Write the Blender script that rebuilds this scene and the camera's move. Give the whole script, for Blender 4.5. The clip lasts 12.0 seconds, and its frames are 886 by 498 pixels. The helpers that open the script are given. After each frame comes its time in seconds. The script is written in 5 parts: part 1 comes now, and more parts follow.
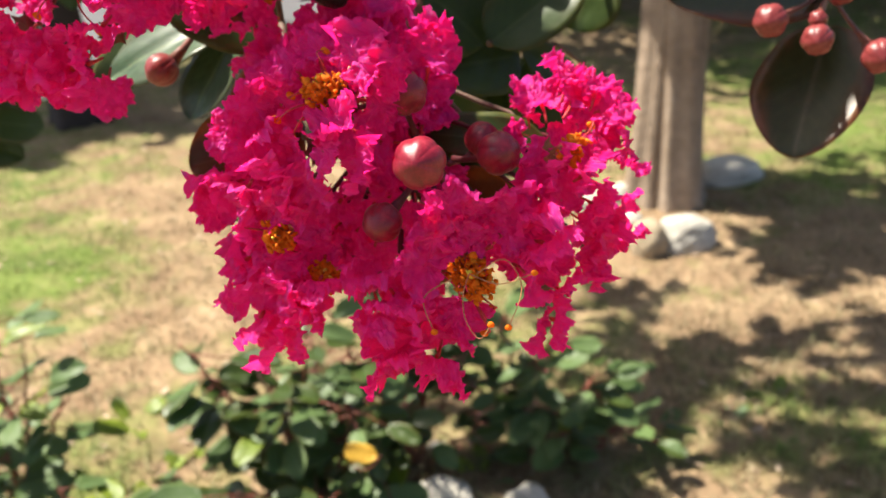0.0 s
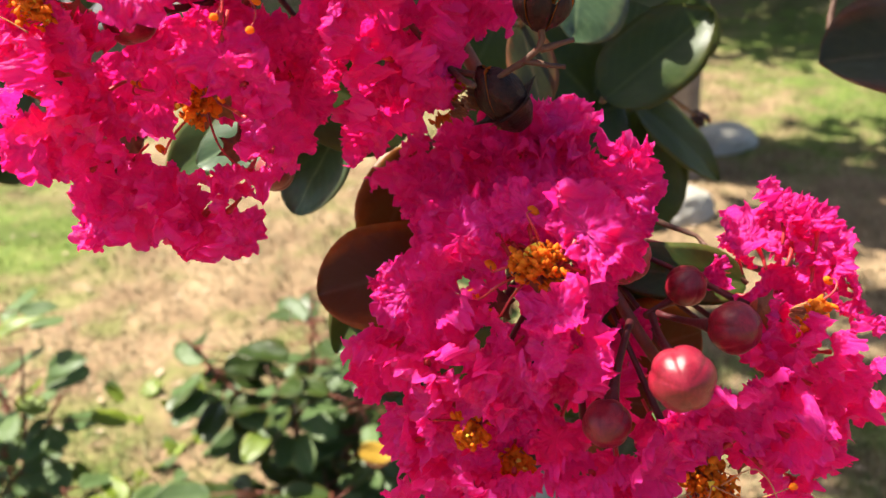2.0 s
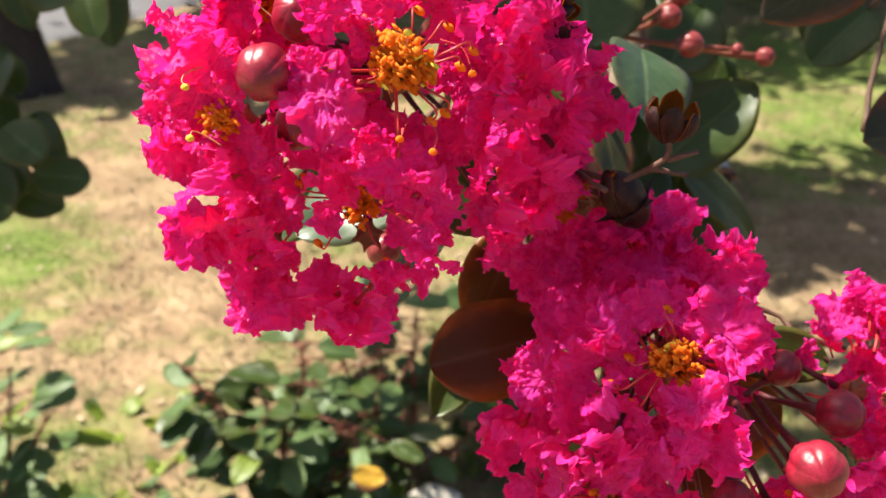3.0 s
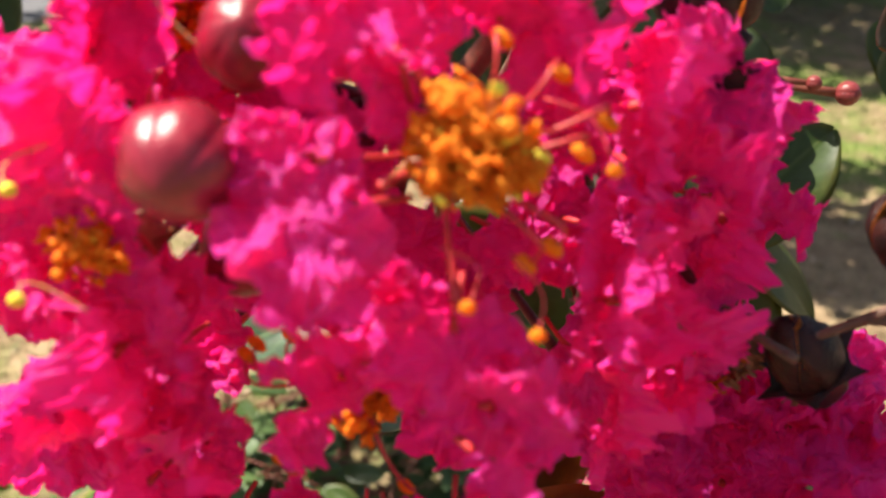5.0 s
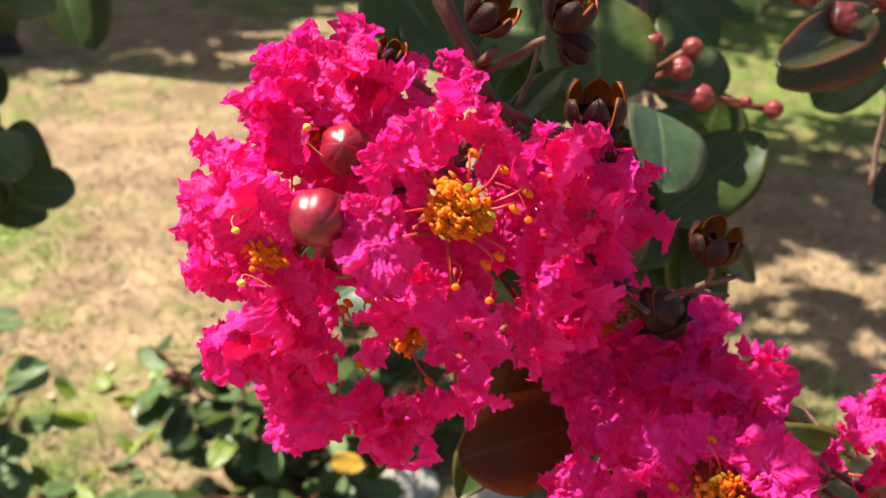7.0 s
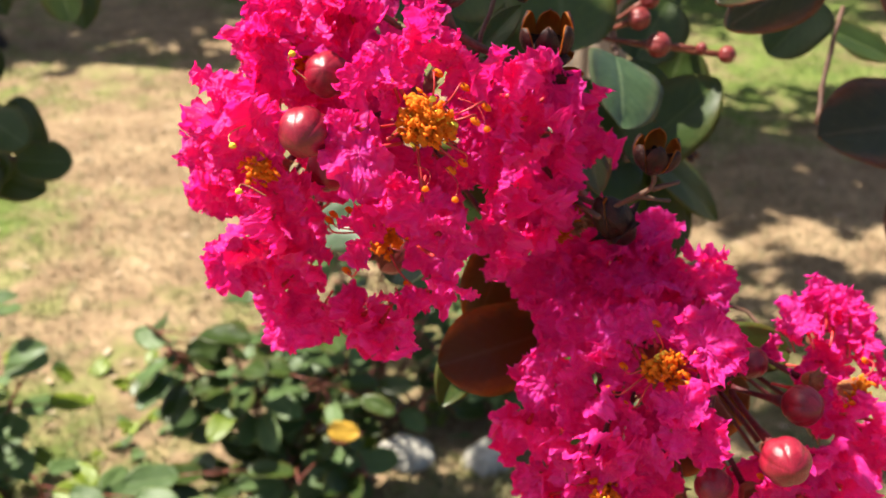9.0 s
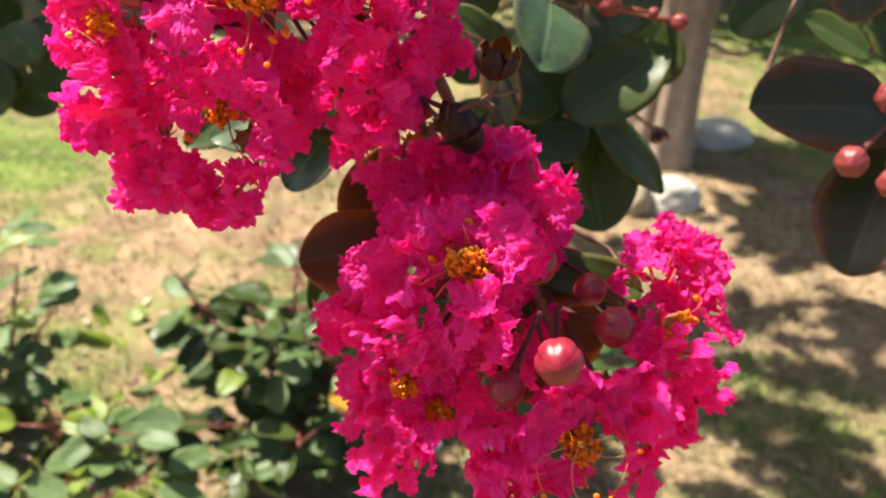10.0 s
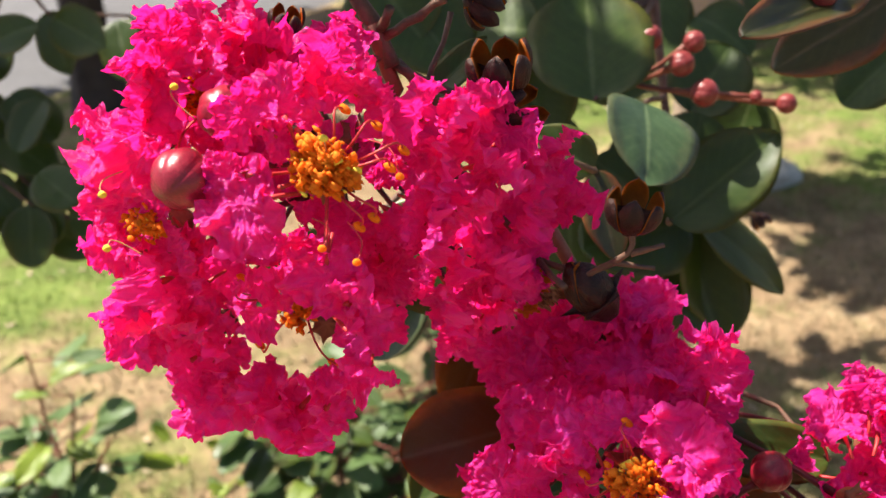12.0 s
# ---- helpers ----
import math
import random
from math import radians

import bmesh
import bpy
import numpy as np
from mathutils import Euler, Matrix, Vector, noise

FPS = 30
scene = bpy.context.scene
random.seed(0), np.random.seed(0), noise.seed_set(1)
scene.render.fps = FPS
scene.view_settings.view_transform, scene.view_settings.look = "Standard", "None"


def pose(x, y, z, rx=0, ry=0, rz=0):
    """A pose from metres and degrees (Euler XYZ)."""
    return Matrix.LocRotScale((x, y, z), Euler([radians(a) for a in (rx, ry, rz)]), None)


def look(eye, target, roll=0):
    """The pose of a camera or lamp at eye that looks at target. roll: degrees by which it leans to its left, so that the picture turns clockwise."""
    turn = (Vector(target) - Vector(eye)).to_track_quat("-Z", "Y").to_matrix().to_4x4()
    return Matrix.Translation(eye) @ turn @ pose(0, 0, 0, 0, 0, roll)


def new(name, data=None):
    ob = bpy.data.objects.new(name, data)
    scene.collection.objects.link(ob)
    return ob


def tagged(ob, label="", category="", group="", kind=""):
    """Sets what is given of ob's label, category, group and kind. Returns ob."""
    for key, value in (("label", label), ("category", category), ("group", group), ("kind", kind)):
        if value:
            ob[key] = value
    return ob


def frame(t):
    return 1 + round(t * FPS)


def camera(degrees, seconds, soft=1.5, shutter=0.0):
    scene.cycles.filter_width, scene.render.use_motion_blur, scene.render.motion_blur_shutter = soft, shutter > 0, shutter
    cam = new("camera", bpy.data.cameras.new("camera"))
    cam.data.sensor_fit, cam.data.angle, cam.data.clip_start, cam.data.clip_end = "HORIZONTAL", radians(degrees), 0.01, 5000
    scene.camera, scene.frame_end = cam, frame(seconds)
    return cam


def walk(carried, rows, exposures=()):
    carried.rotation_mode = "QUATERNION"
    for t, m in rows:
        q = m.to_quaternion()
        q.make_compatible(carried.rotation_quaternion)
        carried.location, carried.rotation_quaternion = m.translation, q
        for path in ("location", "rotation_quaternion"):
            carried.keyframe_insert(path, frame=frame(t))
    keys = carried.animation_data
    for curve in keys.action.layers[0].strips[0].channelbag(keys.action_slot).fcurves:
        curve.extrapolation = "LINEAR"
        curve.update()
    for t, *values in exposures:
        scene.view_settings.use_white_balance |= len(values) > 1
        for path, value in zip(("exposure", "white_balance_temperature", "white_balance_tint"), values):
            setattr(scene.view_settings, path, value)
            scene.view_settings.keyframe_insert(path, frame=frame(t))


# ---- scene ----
cam = camera(49.3, 12.0)
PATH = [
    (0, (0.0000, 0.0000, 0.7100), (-0.0000, 0.9205, 0.3193), -3.00),
    (0.5, (-0.0068, 0.0049, 0.7257), (-0.0084, 0.9225, 0.3282), -2.82),
    (1, (-0.0067, 0.0237, 0.7210), (-0.0168, 0.9406, 0.3219), -3.27),
    (1.5, (-0.0210, 0.0460, 0.7310), (-0.0205, 0.9523, 0.3084), -3.23),
    (2, (-0.0358, 0.0444, 0.7330), (-0.0115, 0.9433, 0.2955), -2.42),
    (2.5, (-0.0458, 0.0299, 0.7390), (-0.0067, 0.9334, 0.3121), -1.37),
    (3, (-0.0649, 0.0386, 0.7519), (-0.0004, 0.9404, 0.3247), -0.57),
    (3.2, (-0.0705, 0.0411, 0.7550), (-0.0016, 0.9430, 0.3285), 0.32),
    (4.8, (-0.0721, 0.1151, 0.7369), (0.0831, 1.0117, 0.3222), 2.05),
    (5, (-0.0726, 0.1157, 0.7381), (0.0688, 1.0112, 0.3161), 1.88),
    (5.2, (-0.0769, 0.1006, 0.7485), (0.0436, 0.9845, 0.2967), 1.73),
    (5.5, (-0.0824, 0.0837, 0.7570), (0.0489, 0.9666, 0.3062), 2.10),
    (6, (-0.0811, 0.0553, 0.7740), (0.0029, 0.9402, 0.3159), 1.83),
    (6.5, (-0.0801, 0.0548, 0.7716), (0.0091, 0.9422, 0.3193), 1.73),
    (6.7, (-0.0764, 0.0540, 0.7768), (0.0162, 0.9382, 0.3190), 1.18),
    (8.3, (-0.0869, 0.0458, 0.7767), (0.0257, 0.9146, 0.2945), 0.19),
    (8.5, (-0.0872, 0.0370, 0.7775), (0.0239, 0.9061, 0.2954), -0.26),
    (9, (-0.0769, 0.0276, 0.7751), (0.0317, 0.8978, 0.2946), -0.68),
    (9.5, (-0.0648, 0.0235, 0.7668), (0.0405, 0.8945, 0.2869), 0.84),
    (10, (-0.0297, 0.0093, 0.7579), (0.0032, 0.8889, 0.2833), 4.23),
    (10.5, (0.0076, -0.0377, 0.7610), (-0.0617, 0.8511, 0.3079), 4.87),
    (10.8, (0.0085, -0.0677, 0.7784), (-0.0840, 0.8268, 0.3410), 2.85),
    (11, (-0.0020, -0.0638, 0.7773), (-0.1084, 0.8398, 0.3624), 3.73),
    (11.2, (-0.0164, -0.0473, 0.7754), (-0.1195, 0.8640, 0.3768), 2.71),
    (11.5, (-0.0281, -0.0084, 0.7681), (-0.1228, 0.9051, 0.3725), 0.96),
    (12, (-0.0431, 0.0532, 0.7602), (-0.0555, 0.9627, 0.3447), -3.19),
]
walk(cam, [(t, look(eye, target, roll)) for t, eye, target, roll in PATH],
     [(0, 1.45), (1, 1.62), (2, 1.55), (3, 1.49), (5, 1.47), (6, 1.43), (9, 1.43), (10, 1.55), (10.5, 1.43), (11.2, 1.45), (12, 1.49)])
# the lens: a small aperture close to the blossom, so that the far ground is soft
cam.data.dof.use_dof = True
cam.data.dof.focus_distance = 0.148
cam.data.dof.aperture_fstop = 33.0
cam.data.dof.aperture_blades = 0

# ---- light ----
SUN = Vector((-0.45, 0.165, 0.875)).normalized()
world = bpy.data.worlds.new("sky")
scene.world = world
world.use_nodes = True
wn = world.node_tree.nodes
sky = wn.new("ShaderNodeTexSky")
sky.sky_type = "NISHITA"
sky.sun_disc = False
sky.dust_density = 2.5
sky.sun_elevation = math.asin(SUN.z)
sky.sun_rotation = math.atan2(SUN.x, SUN.y)
wn["Background"].inputs["Strength"].default_value = 0.06
world.node_tree.links.new(sky.outputs[0], wn["Background"].inputs["Color"])
sun_data = bpy.data.lights.new("sun", "SUN")
sun_data.energy = 5.0
sun_data.angle = radians(0.53)
sun_data.color = (1.0, 0.94, 0.81)
sun = new("sun", sun_data)
sun.matrix_world = look(SUN * 5, (0, 0, 0))
scene.view_settings.exposure = 1.32


# ---- materials ----
def nodes_of(name):
    m = bpy.data.materials.new(name)
    m.use_nodes = True
    return m, m.node_tree.nodes, m.node_tree.links, m.node_tree.nodes["Principled BSDF"]


def noise_node(nt, scale, detail=4.0, rough=0.55, coord="Object", vec=None):
    n = nt.nodes.new("ShaderNodeTexNoise")
    n.inputs["Scale"].default_value, n.inputs["Detail"].default_value, n.inputs["Roughness"].default_value = scale, detail, rough
    if vec is None:
        c = nt.nodes.new("ShaderNodeTexCoord")
        nt.links.new(c.outputs[coord], n.inputs["Vector"])
    else:
        nt.links.new(vec, n.inputs["Vector"])
    return n


def ramp(nt, fac, stops):
    r = nt.nodes.new("ShaderNodeValToRGB")
    el = r.color_ramp.elements
    while len(el) < len(stops):
        el.new(0.5)
    for e, (pos, col) in zip(el, stops):
        e.position, e.color = pos, (*col, 1)
    nt.links.new(fac, r.inputs["Fac"])
    return r


def mix(nt, fac, a, b, mode="MIX"):
    n = nt.nodes.new("ShaderNodeMix")
    n.data_type, n.blend_type = "RGBA", mode
    for value, socket in ((fac, n.inputs[0]), (a, n.inputs[6]), (b, n.inputs[7])):
        if isinstance(value, (int, float)):
            socket.default_value = value
        elif isinstance(value, tuple):
            socket.default_value = (*value, 1)
        else:
            nt.links.new(value, socket)
    return n.outputs[2]


def bump(nt, height, strength, distance, bsdf):
    b = nt.nodes.new("ShaderNodeBump")
    b.inputs["Strength"].default_value, b.inputs["Distance"].default_value = strength, distance
    nt.links.new(height, b.inputs["Height"])
    nt.links.new(b.outputs[0], bsdf.inputs["Normal"])
    return b


def thin(m, bsdf, colour, share):
    """Lets part of the light through a thin sheet."""
    nt = m.node_tree
    t = nt.nodes.new("ShaderNodeBsdfTranslucent")
    if isinstance(colour, tuple):
        t.inputs["Color"].default_value = (*colour, 1)
    else:
        nt.links.new(colour, t.inputs["Color"])
    s = nt.nodes.new("ShaderNodeMixShader")
    s.inputs[0].default_value = share
    nt.links.new(bsdf.outputs[0], s.inputs[1])
    nt.links.new(t.outputs[0], s.inputs[2])
    nt.links.new(s.outputs[0], nt.nodes["Material Output"].inputs["Surface"])
    return t


def plain(name, stops, scale, rough=0.6, bump_by=0.3, bump_at=0.001, coord="Object", spec=0.4, fine=6.0):
    """A surface mottled at two scales over a ramp of colours."""
    m, ns, ls, b = nodes_of(name)
    nt = m.node_tree
    big = noise_node(nt, scale, 5, 0.6, coord)
    small = noise_node(nt, scale * fine, 4, 0.6, coord)
    col = ramp(nt, big.outputs["Fac"], stops)
    shade = ramp(nt, small.outputs["Fac"], [(0.3, (0.72, 0.72, 0.72)), (0.7, (1.1, 1.1, 1.1))])
    ls.new(mix(nt, 1.0, col.outputs[0], shade.outputs[0], "MULTIPLY"), b.inputs["Base Color"])
    b.inputs["Roughness"].default_value = rough
    b.inputs["Specular IOR Level"].default_value = spec
    bump(nt, small.outputs["Fac"], bump_by, bump_at, b)
    return m


def petal_material():
    m, ns, ls, b = nodes_of("magenta petal")
    nt = m.node_tree
    info = ns.new("ShaderNodeObjectInfo")
    a = noise_node(nt, 2.5, 4, 0.6)
    fine = noise_node(nt, 10.0, 5, 0.62)
    # The ramp's lilac end paints in the highlights of sunlit wrinkles.
    col = ramp(nt, a.outputs["Fac"], [(0.3, (0.94, 0.020, 0.40)), (0.55, (0.96, 0.045, 0.54)), (0.75, (0.97, 0.090, 0.72))])
    tone = ramp(nt, info.outputs["Random"], [(0.0, (0.96, 0.9, 0.9)), (1.0, (1.0, 1.0, 1.0))])
    c = mix(nt, 1.0, col.outputs[0], tone.outputs[0], "MULTIPLY")
    ls.new(c, b.inputs["Base Color"])
    b.inputs["Roughness"].default_value = 0.33
    b.inputs["Specular IOR Level"].default_value = 0.55
    b.inputs["Sheen Weight"].default_value = 0.12
    b.inputs["Sheen Tint"].default_value = (1.0, 0.42, 0.90, 1)
    b.inputs["Sheen Roughness"].default_value = 0.4
    bump(nt, fine.outputs["Fac"], 0.55, 0.0014, b)
    thin(m, b, (1.0, 0.014, 0.22), 0.62)
    return m


def leaf_material(name, inner, outer, vein, rough, share, light):
    m, ns, ls, b = nodes_of(name)
    nt = m.node_tree
    uv = ns.new("ShaderNodeUVMap")
    info = ns.new("ShaderNodeObjectInfo")
    sep = ns.new("ShaderNodeSeparateXYZ")
    ls.new(uv.outputs[0], sep.inputs[0])
    off = ns.new("ShaderNodeMath")
    off.operation = "ABSOLUTE"
    ls.new(sep.outputs[0], off.inputs[0])
    patch = noise_node(nt, 4.0, 6, 0.62)
    rim = ns.new("ShaderNodeMath")
    rim.operation = "ADD"
    wob = ns.new("ShaderNodeMath")
    wob.operation = "MULTIPLY_ADD"
    wob.inputs[1].default_value, wob.inputs[2].default_value = 0.9, -0.45
    ls.new(patch.outputs["Fac"], wob.inputs[0])
    ls.new(off.outputs[0], rim.inputs[0])
    ls.new(wob.outputs[0], rim.inputs[1])
    base = ramp(nt, rim.outputs[0], [(0.62, inner), (1.08, outer)])
    # side veins run slantwise from the midrib
    wave = ns.new("ShaderNodeTexWave")
    wave.inputs["Scale"].default_value, wave.inputs["Distortion"].default_value = 2.6, 0.6
    skew = ns.new("ShaderNodeCombineXYZ")
    sk = ns.new("ShaderNodeMath")
    sk.operation = "MULTIPLY_ADD"
    sk.inputs[1].default_value = -0.35
    ls.new(off.outputs[0], sk.inputs[0])
    ls.new(sep.outputs[1], sk.inputs[2])
    ls.new(sk.outputs[0], skew.inputs[0])
    ls.new(skew.outputs[0], wave.inputs["Vector"])
    veins = ramp(nt, wave.outputs["Fac"], [(0.80, (0, 0, 0)), (0.98, (0.16, 0.16, 0.16))])
    c1 = mix(nt, veins.outputs[0], base.outputs[0], vein)
    rib = ramp(nt, off.outputs[0], [(0.02, (1, 1, 1)), (0.07, (0, 0, 0))])
    c2 = mix(nt, rib.outputs[0], c1, vein)
    tone = ramp(nt, info.outputs["Random"], [(0.0, (0.75, 0.78, 0.7)), (1.0, (1.15, 1.12, 1.0))])
    speck = noise_node(nt, 13, 5, 0.65)
    mottle = ramp(nt, speck.outputs["Fac"], [(0.3, (0.68, 0.70, 0.72)), (0.7, (1.18, 1.15, 1.1))])
    c2 = mix(nt, 1.0, c2, mottle.outputs[0], "MULTIPLY")
    c3 = mix(nt, 1.0, c2, tone.outputs[0], "MULTIPLY")
    ls.new(c3, b.inputs["Base Color"])
    b.inputs["Roughness"].default_value = rough
    b.inputs["Specular IOR Level"].default_value = 0.42
    bump(nt, speck.outputs["Fac"], 0.08, 0.0006, b)
    thin(m, b, light, share)
    return m


PETAL = petal_material()
LEAF = {
    "green": leaf_material("green leaf", (0.046, 0.078, 0.016), (0.078, 0.080, 0.018), (0.10, 0.135, 0.05), 0.40, 0.30, (0.20, 0.27, 0.02)),
    "bronze": leaf_material("green bronze leaf", (0.048, 0.052, 0.018), (0.19, 0.060, 0.026), (0.1008, 0.084, 0.0462), 0.36, 0.22, (0.22, 0.13, 0.0168)),
    "russet": leaf_material("russet leaf", (0.040, 0.034, 0.012), (0.42, 0.13, 0.018), (0.1008, 0.084, 0.0462), 0.42, 0.38, (0.55, 0.17, 0.012)),
    # Paler, greyer green: part of the sky's reflection is put into the colour.
    "sheen": leaf_material("green leaf with sheen in its colour", (0.063, 0.105, 0.0546), (0.0924, 0.1008, 0.0588), (0.1428, 0.2016, 0.1092), 0.34, 0.18, (0.1344, 0.252, 0.042)),
    "rose": leaf_material("rose leaf", (0.110, 0.175, 0.066), (0.135, 0.19, 0.07), (0.15, 0.21, 0.09), 0.50, 0.34, (0.20, 0.36, 0.06)),
    "young": leaf_material("young rose leaf", (0.19, 0.26, 0.03), (0.23, 0.27, 0.035), (0.28, 0.33, 0.08), 0.45, 0.36, (0.38, 0.48, 0.03)),
}
BUD = plain("crimson bud skin", [(0.3, (0.15, 0.004, 0.013)), (0.55, (0.27, 0.010, 0.028)), (0.8, (0.40, 0.042, 0.060))], 1.6, 0.32, 0.12, 0.02, spec=0.5, fine=9)
PALE_BUD = plain("dull red bud skin", [(0.3, (0.136, 0.0176, 0.0192)), (0.55, (0.224, 0.036, 0.036)), (0.8, (0.296, 0.08, 0.068))], 2.2, 0.34, 0.25, 0.0003)
STEM = plain("reddish green stalk", [(0.3, (0.16, 0.032, 0.024)), (0.7, (0.208, 0.072, 0.04))], 120, 0.5, 0.3, 0.0004)
PEDICEL = plain("dark crimson flower stalk", [(0.3, (0.07, 0.008, 0.012)), (0.7, (0.14, 0.020, 0.022))], 120, 0.5, 0.3, 0.0004)
TWIG = plain("brown twig bark", [(0.3, (0.08, 0.04, 0.028)), (0.7, (0.176, 0.088, 0.056))], 150, 0.6, 0.5, 0.0006)
CLAW = plain("red filament", [(0.3, (0.45, 0.02, 0.03)), (0.7, (0.62, 0.05, 0.05))], 200, 0.45, 0.1, 0.0002)
FILAMENT = plain("pale reddish filament", [(0.3, (0.52, 0.16, 0.08)), (0.7, (0.60, 0.30, 0.12))], 300, 0.5, 0.1, 0.0002)
ANTHER = plain("orange pollen", [(0.3, (0.92, 0.23, 0.005)), (0.7, (0.98, 0.36, 0.010))], 900, 0.75, 0.6, 0.0003)
YELLOW = plain("yellow pollen", [(0.3, (0.85, 0.55, 0.02)), (0.7, (0.95, 0.75, 0.08))], 900, 0.7, 0.5, 0.0003)
thin(ANTHER, ANTHER.node_tree.nodes["Principled BSDF"], (1.0, 0.28, 0.01), 0.45)
CALYX = plain("russet calyx", [(0.3, (0.24, 0.064, 0.024)), (0.7, (0.384, 0.16, 0.064))], 220, 0.5, 0.3, 0.0003)
HUSK = plain("dry red brown husk", [(0.3, (0.011, 0.005, 0.006)), (0.5, (0.024, 0.007, 0.007)), (0.75, (0.07, 0.020, 0.012))], 2.6, 0.42, 0.6, 0.0005, spec=0.25)
# Tawny lining, its orange deepened to look like sun shining through the valves.
HUSK_IN = plain("tawny husk lining with backlit orange", [(0.3, (0.26, 0.060, 0.006)), (0.7, (0.50, 0.16, 0.016))], 3.0, 0.45, 0.4, 0.0004, spec=0.3)
thin(HUSK_IN, HUSK_IN.node_tree.nodes["Principled BSDF"], (0.95, 0.28, 0.015), 0.45)
BARK = plain("smooth grey brown bark", [(0.3, (0.184, 0.128, 0.088)), (0.55, (0.32, 0.24, 0.176)), (0.8, (0.432, 0.344, 0.272))], 7, 0.75, 0.6, 0.006, fine=9)
DARK_BARK = plain("dark rough bark", [(0.3, (0.02, 0.0144, 0.0128)), (0.7, (0.056, 0.04, 0.036))], 8, 0.85, 0.8, 0.01)
STONE = plain("pale field stone", [(0.25, (0.336, 0.304, 0.256)), (0.55, (0.48, 0.448, 0.392)), (0.8, (0.592, 0.568, 0.52))], 14, 0.8, 0.5, 0.006)
TAN_STONE = plain("tan field stone", [(0.25, (0.288, 0.216, 0.136)), (0.6, (0.44, 0.352, 0.24)), (0.85, (0.528, 0.448, 0.336))], 12, 0.85, 0.5, 0.006)
ROAD = plain("pale worn asphalt", [(0.3, (0.088, 0.084, 0.090)), (0.7, (0.122, 0.116, 0.124))], 3, 0.9, 0.4, 0.004, fine=30)
DRY_LEAF = plain("fallen tan leaf", [(0.3, (0.27, 0.17, 0.10)), (0.7, (0.52, 0.40, 0.29))], 40, 0.7, 0.4, 0.001)
YELLOW_LEAF = plain("yellowed leaf", [(0.3, (0.50, 0.25, 0.02)), (0.7, (0.66, 0.42, 0.05))], 40, 0.5, 0.3, 0.001)


def clumped(nt):
    """Broad drifts broken up into tufts a hand wide."""
    broad, tufts = noise_node(nt, 1.1, 3, 0.5), noise_node(nt, 13, 4, 0.6)
    add = nt.nodes.new("ShaderNodeMath")
    add.operation = "MULTIPLY_ADD"
    add.inputs[1].default_value = 0.60
    off = nt.nodes.new("ShaderNodeMath")
    off.operation = "SUBTRACT"
    off.inputs[1].default_value = 0.30
    nt.links.new(tufts.outputs["Fac"], add.inputs[0])
    nt.links.new(broad.outputs["Fac"], add.inputs[2])
    nt.links.new(add.outputs[0], off.inputs[0])
    return off.outputs[0]


def green_share(nt, base):
    """How green the lawn is: patchy, with fresh grass beside the young rose and farther back."""
    co = nt.nodes.new("ShaderNodeTexCoord")
    spots = []
    for place, inner, outer, much, less in (((-0.86, 1.58, 0), 0.08, 0.50, 0.30, -0.03), ((-1.12, 1.50, 0), 0.05, 0.30, -0.20, 0.0), ((-0.80, 1.10, 0), 0.10, 0.36, -0.16, 0.0), ((-0.36, 0.92, 0), 0.15, 0.55, 0.11, 0.0), ((0.75, 2.40, 0), 0.3, 1.1, 0.13, 0.0)):
        far = nt.nodes.new("ShaderNodeVectorMath")
        far.operation = "DISTANCE"
        far.inputs[1].default_value = place
        nt.links.new(co.outputs["Object"], far.inputs[0])
        near = nt.nodes.new("ShaderNodeMapRange")
        near.inputs["From Min"].default_value, near.inputs["From Max"].default_value = inner, outer
        near.inputs["To Min"].default_value, near.inputs["To Max"].default_value = much, less
        nt.links.new(far.outputs["Value"], near.inputs["Value"])
        spots.append(near)
    sep = nt.nodes.new("ShaderNodeSeparateXYZ")
    nt.links.new(co.outputs["Object"], sep.inputs[0])
    back = nt.nodes.new("ShaderNodeMapRange")
    back.inputs["From Min"].default_value, back.inputs["From Max"].default_value = 2.0, 3.2
    back.inputs["To Min"].default_value, back.inputs["To Max"].default_value = 0.0, 0.06
    nt.links.new(sep.outputs[1], back.inputs["Value"])
    total = base
    for part_of in (*spots, back):
        add = nt.nodes.new("ShaderNodeMath")
        add.operation = "ADD"
        nt.links.new(total, add.inputs[0])
        nt.links.new(part_of.outputs[0], add.inputs[1])
        total = add.outputs[0]
    return total


def ground_material():
    m, ns, ls, b = nodes_of("dry lawn")
    nt = m.node_tree
    mid = noise_node(nt, 9, 5, 0.65)
    small = noise_node(nt, 75, 5, 0.7)
    straw = ramp(nt, mid.outputs["Fac"], [(0.28, (0.130, 0.083, 0.050)), (0.5, (0.225, 0.153, 0.092)), (0.70, (0.315, 0.226, 0.138))])
    green = ramp(nt, mid.outputs["Fac"], [(0.25, (0.050, 0.076, 0.018)), (0.6, (0.100, 0.160, 0.026))])
    where = ramp(nt, green_share(nt, clumped(nt)), [(0.48, (0, 0, 0)), (0.70, (0.85, 0.85, 0.85))])
    c = mix(nt, where.outputs[0], straw.outputs[0], green.outputs[0])
    bits = ramp(nt, small.outputs["Fac"], [(0.30, (0.62, 0.59, 0.56)), (0.5, (1, 1, 1)), (0.70, (1.22, 1.19, 1.14))])
    ls.new(mix(nt, 1.0, c, bits.outputs[0], "MULTIPLY"), b.inputs["Base Color"])
    b.inputs["Roughness"].default_value = 0.95
    b.inputs["Specular IOR Level"].default_value = 0.15
    bump(nt, small.outputs["Fac"], 0.4, 0.005, b)
    return m


